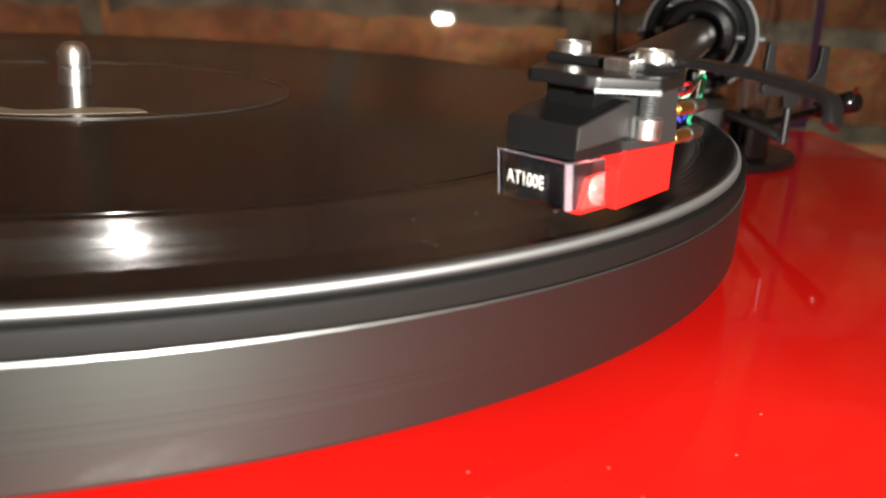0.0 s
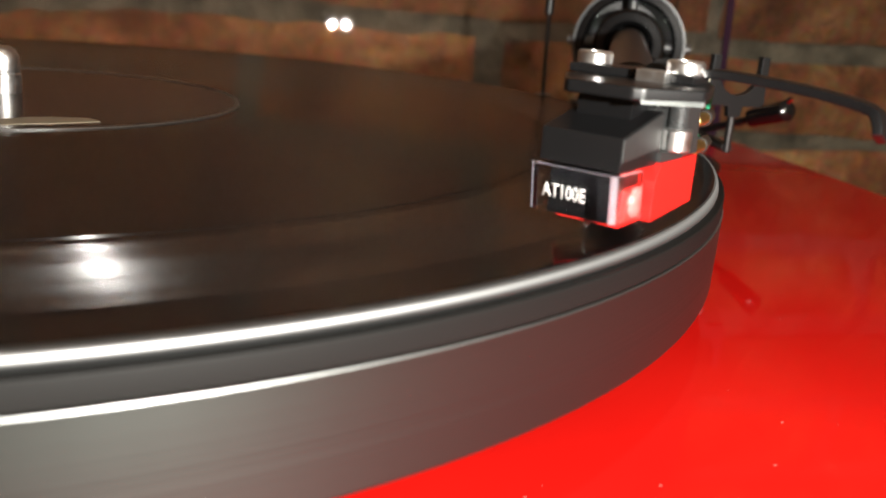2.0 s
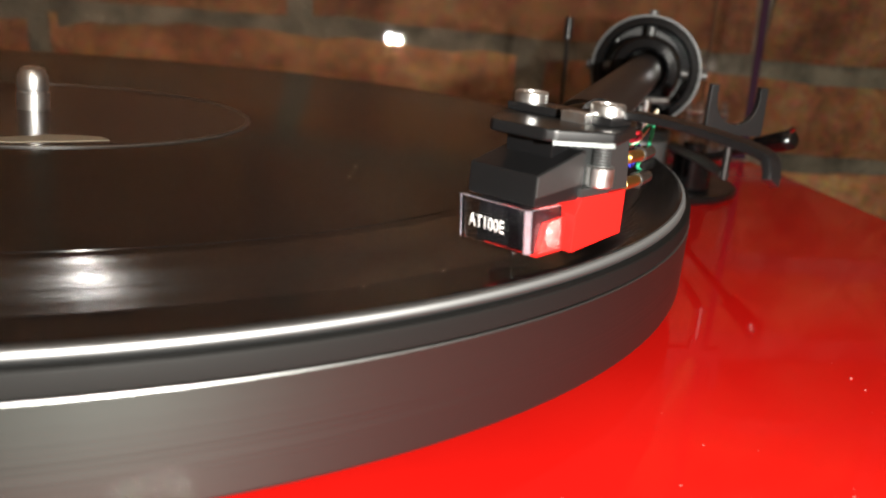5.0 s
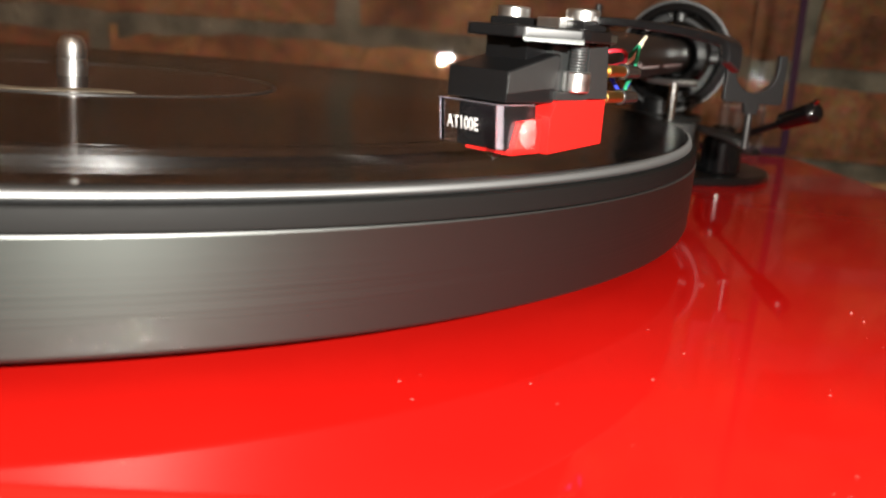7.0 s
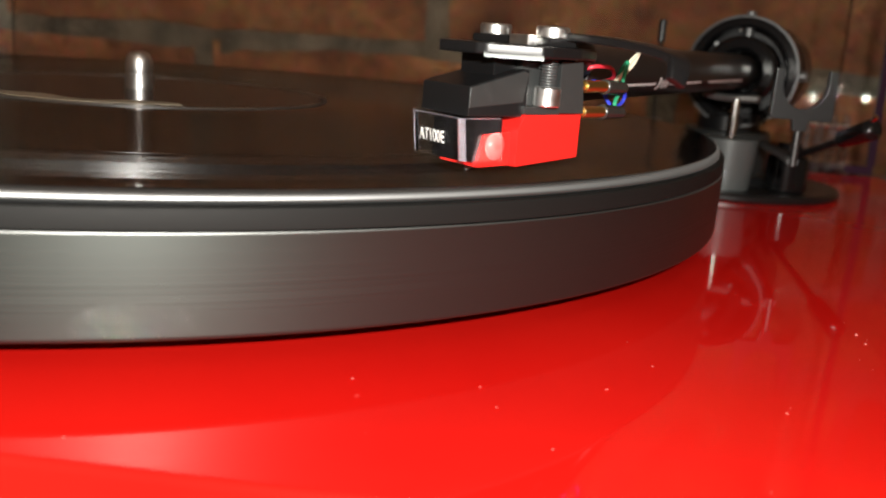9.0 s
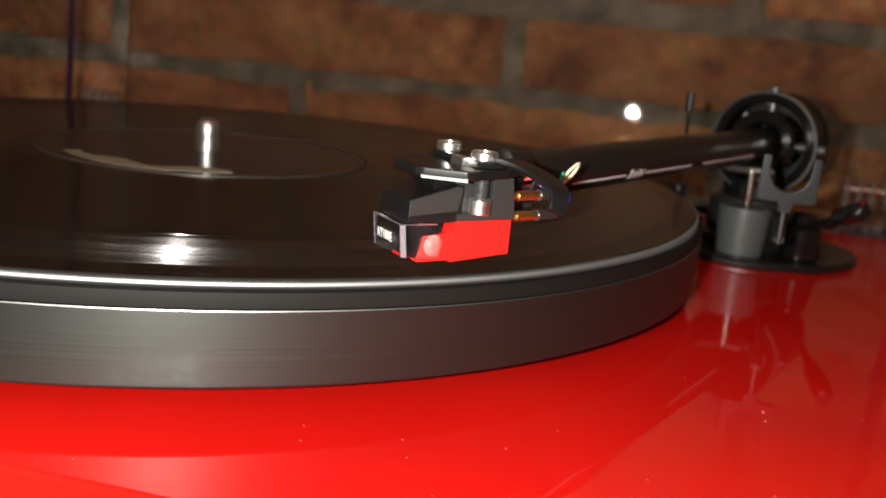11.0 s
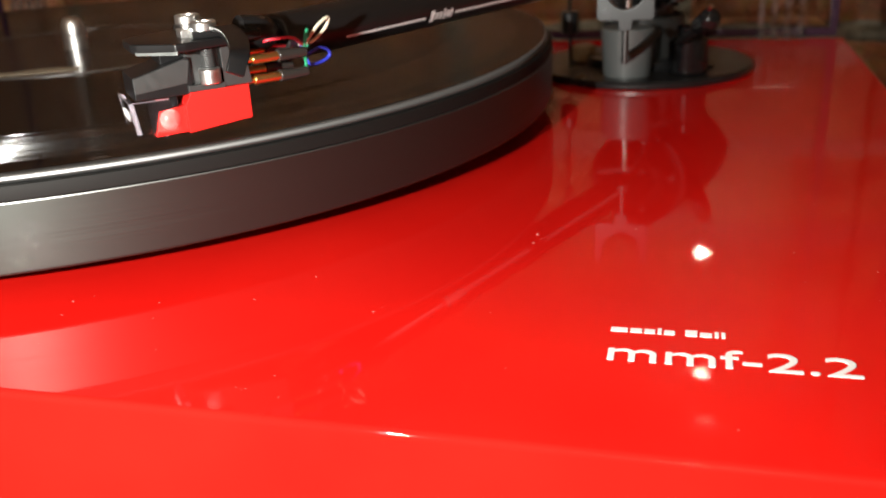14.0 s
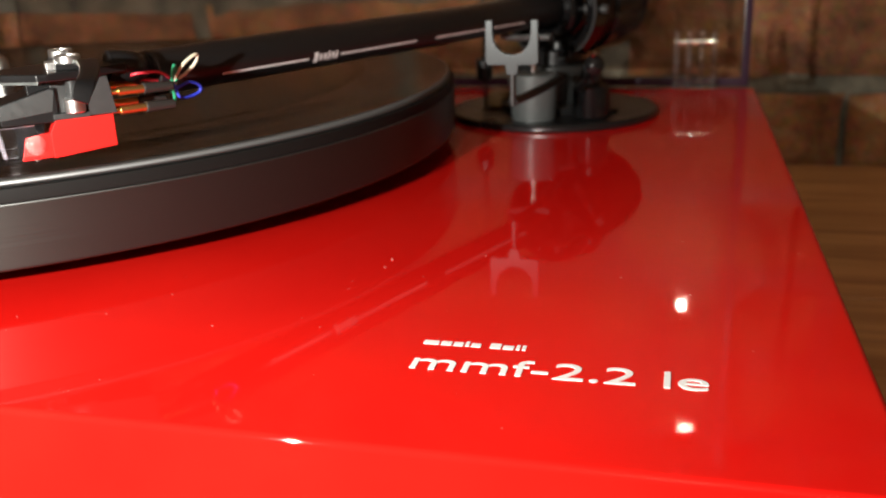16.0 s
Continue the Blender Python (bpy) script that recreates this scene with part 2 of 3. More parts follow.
def prism(bm, outline, axis, lo, hi, bevel=0.0, segments=2):
    """An outline in the two other axes, drawn out along one axis."""
    def place(a, b, c):
        return {"x": (c, a, b), "y": (a, c, b), "z": (a, b, c)}[axis]
    low = [bm.verts.new(place(a, b, lo)) for a, b in outline]
    high = [bm.verts.new(place(a, b, hi)) for a, b in outline]
    n = len(outline)
    faces = [bm.faces.new(low[::-1]), bm.faces.new(high)]
    faces += [bm.faces.new((low[i], low[(i + 1) % n], high[(i + 1) % n], high[i])) for i in range(n)]
    bmesh.ops.recalc_face_normals(bm, faces=faces)
    if bevel:
        edges = list({e for f in faces for e in f.edges})
        bmesh.ops.bevel(bm, geom=edges, offset=bevel, segments=segments, affect="EDGES", profile=0.6)
    return bm


def lathe(bm, profile, steps=48, centre=(0, 0, 0), closed=False):
    """A profile of (radius, height) turned round z."""
    rings = []
    for r, z in profile:
        if r < 1e-7:
            rings.append([bm.verts.new((centre[0], centre[1], centre[2] + z))])
        else:
            rings.append([bm.verts.new((centre[0] + r * math.cos(2 * math.pi * i / steps), centre[1] + r * math.sin(2 * math.pi * i / steps), centre[2] + z)) for i in range(steps)])
    pairs = list(zip(rings, rings[1:])) + ([(rings[-1], rings[0])] if closed else [])
    for a, b in pairs:
        for i in range(steps):
            j = (i + 1) % steps
            if len(a) == 1 and len(b) == 1:
                continue
            if len(a) == 1:
                bm.faces.new((a[0], b[j], b[i]))
            elif len(b) == 1:
                bm.faces.new((a[i], a[j], b[0]))
            else:
                bm.faces.new((a[i], a[j], b[j], b[i]))
    bmesh.ops.recalc_face_normals(bm, faces=bm.faces)
    return bm


def cylinder(bm, a, b, r, r2=None, steps=24, bevel=0.0):
    """A cylinder or cone from a to b, with small rounded rims."""
    a, b = Vector(a), Vector(b)
    r2 = r if r2 is None else r2
    length = (b - a).length
    e = min(bevel, length / 3)
    piece = bmesh.new()
    profile = [(0, 0), (r - e, 0), (r, e), (r2, length - e), (r2 - e, length), (0, length)] if e else [(0, 0), (r, 0), (r2, length), (0, length)]
    lathe(piece, profile, steps)
    turn = (b - a).to_track_quat("Z", "Y").to_matrix().to_4x4()
    piece.transform(Matrix.Translation(a) @ turn)
    return merge(bm, piece)


def merge(bm, piece):
    temp = bpy.data.meshes.new("temp")
    piece.to_mesh(temp)
    bm.from_mesh(temp)
    piece.free()
    bpy.data.meshes.remove(temp)
    return bm


def smooth_line(points, steps=8):
    pts = [Vector(p) for p in points]
    ext = [2 * pts[0] - pts[1]] + pts + [2 * pts[-1] - pts[-2]]
    out = []
    for i in range(1, len(ext) - 2):
        p0, p1, p2, p3 = ext[i - 1:i + 3]
        for k in range(steps):
            s = k / steps
            out.append(0.5 * (2 * p1 + (p2 - p0) * s + (2 * p0 - 5 * p1 + 4 * p2 - p3) * s * s + (3 * p1 - p0 - 3 * p2 + p3) * s ** 3))
    return out + [pts[-1]]


def wire(bm, points, r, sides=8, steps=8):
    """A round wire along a smooth line."""
    line = smooth_line(points, steps)
    rings = []
    side = Vector((0.31, 0.57, 0.76))
    for i, p in enumerate(line):
        d = (line[min(i + 1, len(line) - 1)] - line[max(i - 1, 0)]).normalized()
        side = (side - d * side.dot(d)).normalized()
        up = d.cross(side)
        rings.append([bm.verts.new(p + r * (math.cos(2 * math.pi * k / sides) * side + math.sin(2 * math.pi * k / sides) * up)) for k in range(sides)])
    for a, b in zip(rings, rings[1:]):
        for k in range(sides):
            bm.faces.new((a[k], a[(k + 1) % sides], b[(k + 1) % sides], b[k]))
    bm.faces.new(rings[0][::-1])
    bm.faces.new(rings[-1])
    bmesh.ops.recalc_face_normals(bm, faces=bm.faces)
    return bm


def keep_flats_flat(data):
    """Normals weighted by area, so that rounded edges do not bulge the large flat faces."""
    faces = [(Vector(p.normal), p.area, list(p.vertices)) for p in data.polygons]
    round_vertex = [[] for v in data.vertices]
    for k, (n, area, ids) in enumerate(faces):
        for i in ids:
            round_vertex[i].append(k)
    limit, normals = math.cos(radians(46)), []
    for n, area, ids in faces:
        for i in ids:
            total = Vector((0, 0, 0))
            for k in round_vertex[i]:
                if faces[k][0].dot(n) > limit:
                    total += faces[k][0] * faces[k][1]
            normals.append(total.normalized() if total.length > 1e-16 else n)
    data.normals_split_custom_set(normals)


def mesh_from(bm, name, mat, smooth=True):
    data = bpy.data.meshes.new(name)
    bm.to_mesh(data)
    bm.free()
    data.materials.append(mat)
    if smooth:
        data.polygons.foreach_set("use_smooth", [True] * len(data.polygons))
        data.set_sharp_from_angle(angle=radians(32))
        sizes = [p.area for p in data.polygons]
        if len(sizes) < 1500 and max(sizes) > 25 * min(sizes):
            keep_flats_flat(data)
    return data


def part(name, bm, mat, parent, label="", smooth=True):
    """One mesh under a thing or a part, in the coordinates of the thing."""
    ob = new(name, mesh_from(bm, name, mat, smooth))
    ob.parent = parent
    if label:
        ob["label"] = label
    return ob


def thing(name, m, label, category, group="", kind=""):
    ob = new(name)
    ob.empty_display_size = 0.01
    ob.matrix_basis = m
    return tagged(ob, label, category, group, kind)


def solid(name, bm, mat, label, category, kind="", m=None, smooth=True):
    ob = new(name, mesh_from(bm, name, mat, smooth))
    if m is not None:
        ob.matrix_basis = m
    return tagged(ob, label, category, "", kind)


def letters(text, name, mat, parent, m, width, height, thick, label="", weight=0.0):
    """Text of the built-in font, fitted into width and height, at the pose m."""
    data = bpy.data.curves.new("lettering", "FONT")
    data.body, data.size, data.extrude, data.offset = text, 1.0, 0.0, weight
    temp = new("lettering", data)
    bpy.context.view_layer.update()
    mesh = bpy.data.meshes.new_from_object(temp.evaluated_get(bpy.context.evaluated_depsgraph_get()))
    bpy.data.objects.remove(temp)
    bm = bmesh.new()
    bm.from_mesh(mesh)
    bpy.data.meshes.remove(mesh)
    lo = [min(v.co[i] for v in bm.verts) for i in range(2)]
    hi = [max(v.co[i] for v in bm.verts) for i in range(2)]
    for v in bm.verts:
        v.co = Vector(((v.co.x - lo[0]) / (hi[0] - lo[0]) * width, (v.co.y - lo[1]) / (hi[1] - lo[1]) * height, 0))
    made = bmesh.ops.extrude_face_region(bm, geom=bm.faces[:])
    for v in made["geom"]:
        if isinstance(v, bmesh.types.BMVert):
            v.co.z = thick
    bmesh.ops.recalc_face_normals(bm, faces=bm.faces)
    bm.transform(m)
    return part(name, bm, mat, parent, label, False)


# ---- levels ----
SHELF, PLINTH, RECORD = -0.008, 0.060, 0.0840
LEFT, RIGHT, FRONT, BACK = -0.163, 0.2523, -0.1600, 0.1550
WALL = 0.305

# ---- shelf and room ----
shelf = thing("shelf", pose(0, 0, SHELF), "brown oiled wooden shelf against a brick wall", "shelf", kind="structure")
for y0, y1 in ((-0.205, -0.165), (-0.1635, 0.085), (0.0865, WALL - 0.003)):
    part("plank", box(bmesh.new(), (-0.9, y0, -0.03), (0.9, y1, 0.0), 0.0015), WOOD, shelf)
for name, lo, hi in (("wall_behind", (-1.6, -2.6, -0.75), (1.6, -2.5, 2.75)), ("wall_left", (-1.7, -2.6, -0.75), (-1.6, 0.4, 2.75)), ("wall_right", (1.6, -2.6, -0.75), (1.7, 0.4, 2.75))):
    solid(name, box(bmesh.new(), lo, hi), PLASTER, "plain warm grey plastered wall", "wall", "structure")
solid("ceiling", box(bmesh.new(), (-1.7, -2.6, 2.75), (1.7, 0.4, 2.85)), PLASTER, "plain plastered ceiling", "ceiling", "structure")
solid("floor", box(bmesh.new(), (-1.7, -2.6, -0.85), (1.7, 0.4, -0.75)), WOOD, "dark wooden floor", "floor", "structure")


# ---- turntable ----
turntable = thing("turntable", pose(0, 0, SHELF), "glossy red lacquered turntable plinth with white model lettering", "turntable")
up = -SHELF
plinth = part("plinth", box(bmesh.new(), (LEFT, FRONT, up + 0.022), (RIGHT, BACK, up + PLINTH), 0.0012, 3), RED, turntable)
for x in (LEFT + 0.05, RIGHT - 0.05):
    for y in (FRONT + 0.05, BACK - 0.05):
        part("foot", cylinder(bmesh.new(), (x, y, 0), (x, y, up + 0.0225), 0.022, 0.019, 32, 0.002), FELT, turntable, "black rubber foot")
part("bearing", cylinder(bmesh.new(), (0, 0, up + PLINTH - 0.001), (0, 0, up + 0.066), 0.055, 0.055, 48, 0.001), BLACK, turntable, "black bearing hub under the platter")
letters("mmf-2.2 le", "model_lettering", WHITE, turntable, pose(0.1815, -0.1358, up + PLINTH - 0.0002), 0.0462, 0.0056, 0.00035, "white printed model lettering")
mark_x = 0.1813
for wide, tall in ((0.0026, 0.0013), (0.0018, 0.0013), (0.0016, 0.0013), (0.0006, 0.0018), (0.0016, 0.0013), (-0.0008, 0), (0.0018, 0.0018), (0.0018, 0.0013), (0.0006, 0.0018), (0.0006, 0.0018)):
    if wide > 0:
        part("maker_mark", box(bmesh.new(), (mark_x, -0.1263, up + PLINTH - 0.0002), (mark_x + wide, -0.1263 + tall, up + PLINTH + 0.00015)), WHITE, turntable, "small white printed bar")
    mark_x += abs(wide) + 0.0004

# ---- platter, mat, record ----
platter = thing("platter", pose(0, 0, 0.0655), "heavy satin dark grey metal platter", "platter")
part("platter_body", lathe(bmesh.new(), [(0, 0.0002), (0.140, 0), (0.1512, 0.0), (0.1518, 0.0003), (0.1520, 0.0008), (0.1522, 0.0135), (0.1517, 0.0138), (0, 0.0138)], 160), SATIN, platter)
part("platter_edge", lathe(bmesh.new(), [(0.1519, 0.01345), (0.15223, 0.01350), (0.15215, 0.01372), (0.1519, 0.01384), (0.1516, 0.01384), (0.1516, 0.0136)], 160, closed=True), SATIN_EDGE, platter, "turned upper edge in a lighter highlight tone")
part("spindle", lathe(bmesh.new(), [(0, 0.010), (0.0036, 0.010), (0.0036, 0.0226), (0.00335, 0.0228), (0.00335, 0.0234), (0.0035, 0.0237), (0.0034, 0.0262), (0.0027, 0.0278), (0.0018, 0.0284), (0, 0.0286)], 40), NICKEL, platter, "polished steel centre spindle")
solid("platter_mat", lathe(bmesh.new(), [(0, 0), (0.1520, 0), (0.15205, 0.0003), (0.1520, 0.0026), (0.1517, 0.0029), (0.0037, 0.0029), (0.0037, 0.0002)], 160), RUBBER, "dark rubber platter mat under the record", "mat", m=pose(0, 0, 0.0794))
record = thing("vinyl_record", pose(0, 0, 0.0823), "black vinyl record lying on the platter mat", "record")
part("disc", lathe(bmesh.new(), [(0.0037, 0.0001), (0.1500, 0.00003), (0.1500, 0.00186), (0.1492, 0.00186), (0.1478, 0.0017), (0.1455, 0.0016), (0.1421, 0.0016), (0.1421, 0.0010), (0.1219, 0.0010), (0.1219, 0.0016), (0.1197, 0.0016), (0.11965, 0.0014), (0.11925, 0.0014), (0.1192, 0.0016), (0.0620, 0.0015), (0.0600, 0.0017), (0.0502, 0.0017), (0.0037, 0.0017)], 240, closed=True), VINYL, record)
rim = [(0.1500, 0.00003), (0.1507, 0.00003), (0.15086, 0.00015), (0.1509, 0.0004), (0.15085, 0.0007), (0.15072, 0.0012), (0.1505, 0.0016), (0.1503, 0.0018), (0.1500, 0.00186)]
part("rim", lathe(bmesh.new(), rim, 240, closed=True), LIP, record, "rounded glossy rim")
rng = random.Random(8)
cut, r = [(0.1220, 0.0011), (0.1220, 0.0016)], 0.1221
while r < 0.1415:
    tall = rng.uniform(0.000010, 0.000034) * (1.0 if 0.128 < r < 0.138 else 0.45)
    cut += [(r, 0.0016), (r + 0.00012, 0.0016 + tall), (r + 0.00012 + tall * 0.26, 0.0016)]
    r += rng.uniform(0.00040, 0.00062)
part("groove_band", lathe(bmesh.new(), cut + [(0.1420, 0.0016), (0.1420, 0.0011)], 260, closed=True), GROOVE, record, "band of fine cut grooves")
part("paper_label", lathe(bmesh.new(), [(0.0038, 0.0016), (0.0498, 0.0016), (0.0498, 0.00185), (0.0038, 0.00185)], 96, closed=True), LABEL, record, "dark paper label")
part("label_border", lathe(bmesh.new(), [(0.0492, 0.0017), (0.0500, 0.0017), (0.0500, 0.0020), (0.0492, 0.0020)], 96, closed=True), LABEL_RING, record, "thin pale label border")

blot = bmesh.new()
rng = random.Random(3)
inner, outer = [], []
for k in range(25):
    a = radians(-128 + 74 * k / 24)
    inner.append((0.0385 + 0.0022 * math.sin(k * 0.55) + rng.uniform(-0.0003, 0.0003)) * Vector((math.cos(a), math.sin(a))))
    outer.append((0.0462 - abs(k - 12) * 0.00022 + rng.uniform(-0.0006, 0.0006)) * Vector((math.cos(a), math.sin(a))))
prism(blot, [tuple(p) for p in inner] + [tuple(p) for p in outer[::-1]], "z", 0.0018, 0.00195)
part("label_print", blot, LABEL_PRINT, record, "cream printed band on the label")

# ---- tonearm ----
ARM = pose(0.1760, 0.0870, PLINTH, 0, 0, -21.3)
tonearm = thing("tonearm", ARM, "black tonearm with round gimbal bearing on a black base plate", "tonearm")


def at_arm(x, y, z):
    return ARM.inverted() @ Vector((x, y, z))


plate = at_arm(0.1740, 0.0905, PLINTH)
part("base_plate", lathe(bmesh.new(), [(0, -0.0005), (0.0388, -0.0005), (0.0395, 0.0006), (0.0395, 0.0018), (0.0388, 0.0026), (0, 0.0026)], 96, plate), BLACK_SATIN, tonearm, "round glossy black base plate")
part("pillar", lathe(bmesh.new(), [(0, 0.002), (0.0170, 0.002), (0.0170, 0.0055), (0.0148, 0.0065), (0.0145, 0.0190), (0.0138, 0.0198), (0, 0.0198)], 64, plate), REST_GREY, tonearm, "dark satin pillar")
part("pillar_foot", lathe(bmesh.new(), [(0, 0.002), (0.0202, 0.002), (0.0204, 0.0024), (0.0204, 0.0050), (0.0198, 0.0056), (0, 0.0056)], 64, plate), BLACK_SATIN, tonearm, "low black foot ring of the pillar")
lifter = at_arm(0.1700, 0.0655, PLINTH)
part("lift_cylinder", lathe(bmesh.new(), [(0, 0.0024), (0.0078, 0.0024), (0.0080, 0.0030), (0.0090, 0.0182), (0.0086, 0.0188), (0, 0.0188)], 48, lifter), LIFT_GREY, tonearm, "grey tapered lift cylinder")
part("collar", lathe(bmesh.new(), [(0, 0.019), (0.0105, 0.019), (0.0105, 0.0245), (0.0098, 0.0252), (0, 0.0252)], 48, plate), BLACK, tonearm)
TUBE_Z = 0.0397
part("arm_tube", cylinder(bmesh.new(), (0, -0.184, TUBE_Z), (0, -0.004, TUBE_Z), 0.0049, 0.0056, 40, 0.0005), TUBE, tonearm, "straight black tapered arm tube")


def on_tube(y, turn):
    """A point on the tube's skin, turn degrees below its outer side."""
    r = 0.0049 + 0.0007 * (y + 0.184) / 0.18 + 0.00004
    return Vector((r * math.cos(radians(turn)), y, TUBE_Z - r * math.sin(radians(turn))))


def strip(bm, y0, y1, turn, tall):
    """A thin printed strip on the tube."""
    a, b = turn - tall / 0.0052 * 28.65, turn + tall / 0.0052 * 28.65
    steps = max(1, round((b - a) / 8))
    rows = [(bm.verts.new(on_tube(y0, k)), bm.verts.new(on_tube(y1, k))) for k in (a + (b - a) * n / steps for n in range(steps + 1))]
    for low, high in zip(rows, rows[1:]):
        bm.faces.new((low[0], low[1], high[1], high[0]))
    return bm


for y0, y1 in ((-0.1668, -0.1385), (-0.1265, -0.0935), (-0.0840, -0.0330)):
    part("arm_line", strip(bmesh.new(), y0, y1, 24, 0.0006), SILVER_PRINT, tonearm, "thin silver printed line")
for y0, y1, tall in ((-0.1366, -0.1350, 0.0030), (-0.1345, -0.1335, 0.0018), (-0.1330, -0.1318, 0.0018), (-0.1313, -0.1305, 0.0028), (-0.1300, -0.1288, 0.0018), (-0.1284, -0.1276, 0.0024)):
    part("arm_mark", strip(bmesh.new(), y0, y1, 24, tall), SILVER_PRINT, tonearm, "small silver printed bar")


def upright_ring(bm, y0, y1, r_in, r_out, z, bevel=0.0008, steps=72):
    """A ring standing across the arm."""
    piece = bmesh.new()
    b = bevel
    lathe(piece, [(r_in, y0 + b), (r_in + b, y0), (r_out - b, y0), (r_out, y0 + b), (r_out, y1 - b), (r_out - b, y1), (r_in + b, y1), (r_in, y1 - b)], steps, closed=True)
    piece.transform(Matrix.Translation((0, 0, z)) @ pose(0, 0, 0, -90, 0, 0))
    return merge(bm, piece)


part("gimbal_ring", upright_ring(bmesh.new(), -0.006, 0.004, 0.0145, 0.0185, TUBE_Z), BLACK_GLOSS, tonearm, "glossy black bearing ring")
part("ring_edge", upright_ring(bmesh.new(), -0.0064, -0.0058, 0.0177, 0.0186, TUBE_Z, 0.0001), RING_EDGE, tonearm, "bright metal ring edge")
part("inner_ring", upright_ring(bmesh.new(), -0.010, 0.006, 0.0068, 0.0118, TUBE_Z, 0.0012), BLACK_GLOSS, tonearm, "inner bearing housing")
for s in (-1, 1):
    part("bearing_screw", cylinder(bmesh.new(), (s * 0.0110, -0.001, TUBE_Z), (s * 0.0205, -0.001, TUBE_Z), 0.0016, None, 16, 0.0002), GREY, tonearm, "bearing screw")
    part("bearing_screw", cylinder(bmesh.new(), (0, -0.001, TUBE_Z + s * 0.0110), (0, -0.001, TUBE_Z + s * 0.0200), 0.0016, None, 16, 0.0002), GREY, tonearm, "bearing screw")
part("bearing_yoke", box(bmesh.new(), (-0.0075, -0.006, 0.0245), (0.0075, 0.006, TUBE_Z - 0.0165), 0.001), BLACK_SATIN, tonearm)
part("rear_shaft", cylinder(bmesh.new(), (0, 0.004, TUBE_Z), (0, 0.050, TUBE_Z), 0.0042, None, 24, 0.0004), BLACK, tonearm)
weight = part("counterweight", cylinder(bmesh.new(), (0, 0.014, TUBE_Z), (0, 0.041, TUBE_Z), 0.0180, None, 64, 0.0015), BLACK_GLOSS, tonearm, "glossy black counterweight")
part("dial", upright_ring(bmesh.new(), 0.0095, 0.0142, 0.006, 0.0165, TUBE_Z, 0.0006), BLACK, weight, "stylus force dial")
for k in range(10):
    a = math.radians(36 * k)
    x, z = 0.0150 * math.cos(a), TUBE_Z + 0.0150 * math.sin(a)
    part("dial_tick", cylinder(bmesh.new(), (x, 0.0093, z), (x, 0.0097, z), 0.0006, None, 8), SILVER_PRINT, weight)

# arm rest, lift lever and skating weight, by their place on the plinth
part("rest_bar", wire(bmesh.new(), [at_arm(0.1800, 0.062, 0.0775), at_arm(0.1775, 0.030, 0.0785), at_arm(0.1735, 0.004, 0.0790)], 0.0014, 10), BLACK, tonearm)
part("rest_stem", cylinder(bmesh.new(), at_arm(0.1735, 0.004, 0.0778), at_arm(0.1735, 0.004, 0.0900), 0.0010, None, 14, 0.0002), RING_EDGE, tonearm, "metal rest stem")
rest = bmesh.new()
arc = [(0.0056 * math.cos(radians(a)), 0.0388 + 0.0062 * math.sin(radians(a))) for a in range(-180, 1, 18)]
prism(rest, [(-0.0076, 0.0425)] + [(-0.0056, 0.0425)] + arc + [(0.0056, 0.0425), (0.0076, 0.0425), (0.0078, 0.0306), (0.0070, 0.0298), (0.0020, 0.0298), (0.0016, 0.0270), (-0.0016, 0.0270), (-0.0020, 0.0298), (-0.0070, 0.0298), (-0.0078, 0.0306)], "y", -0.0012, 0.0012, 0.0002)
base = at_arm(0.1735, 0.004, PLINTH)
rest.transform(Matrix.Translation((base.x, base.y, 0)) @ pose(0, 0, 0, 0, 0, 21.3))
part("arm_rest", rest, REST_METAL, tonearm, "dull grey forked arm rest")
lift = bmesh.new()
cylinder(lift, (0.0200, -0.0120, 0.0022), (0.0200, -0.0120, 0.0150), 0.0068, 0.0064, 40, 0.0012)
cylinder(lift, (0.0200, -0.0120, 0.0145), (0.0200, -0.0120, 0.0185), 0.0040, None, 32, 0.0006)
part("lift_housing", lift, BLACK_GLOSS, tonearm, "round glossy black lift housing")
part("lift_lever", wire(bmesh.new(), [at_arm(0.1870, 0.058, 0.0745), at_arm(0.1905, 0.042, 0.0795), at_arm(0.1942, 0.025, 0.0850)], 0.0011, 10), BLACK, tonearm)
part("lever_knob", cylinder(bmesh.new(), at_arm(0.1930, 0.030, 0.0838), at_arm(0.1964, 0.0150, 0.0885), 0.0026, 0.0030, 24, 0.0012), BLACK_GLOSS, tonearm, "black lever knob")
part("lever_stud", cylinder(bmesh.new(), at_arm(0.1958, 0.0160, 0.0905), at_arm(0.1962, 0.0150, 0.0917), 0.0008, None, 10), CHROME, tonearm, "small steel stud")
part("lift_pin", cylinder(bmesh.new(), at_arm(0.1700, 0.0640, 0.0790), at_arm(0.1700, 0.0640, 0.0915), 0.0013, None, 16, 0.0002), CHROME, tonearm, "steel lift pin")
part("lift_arm", wire(bmesh.new(), [at_arm(0.1590, 0.0610, 0.0925), at_arm(0.1640, 0.0625, 0.0917), at_arm(0.1700, 0.064, 0.0915), at_arm(0.1770, 0.063, 0.0917)], 0.0012, 10), GREY, tonearm, "metal lift platform")
part("skating_post", wire(bmesh.new(), [at_arm(0.1480, 0.086, 0.0620), at_arm(0.1475, 0.0865, 0.085), at_arm(0.1470, 0.087, 0.112)], 0.0006, 8), BLACK, tonearm)
part("skating_weight", cylinder(bmesh.new(), at_arm(0.1475, 0.0865, 0.0735), at_arm(0.1475, 0.0865, 0.0815), 0.0031, None, 24, 0.0005), BLACK_SATIN, tonearm, "small black skating weight")
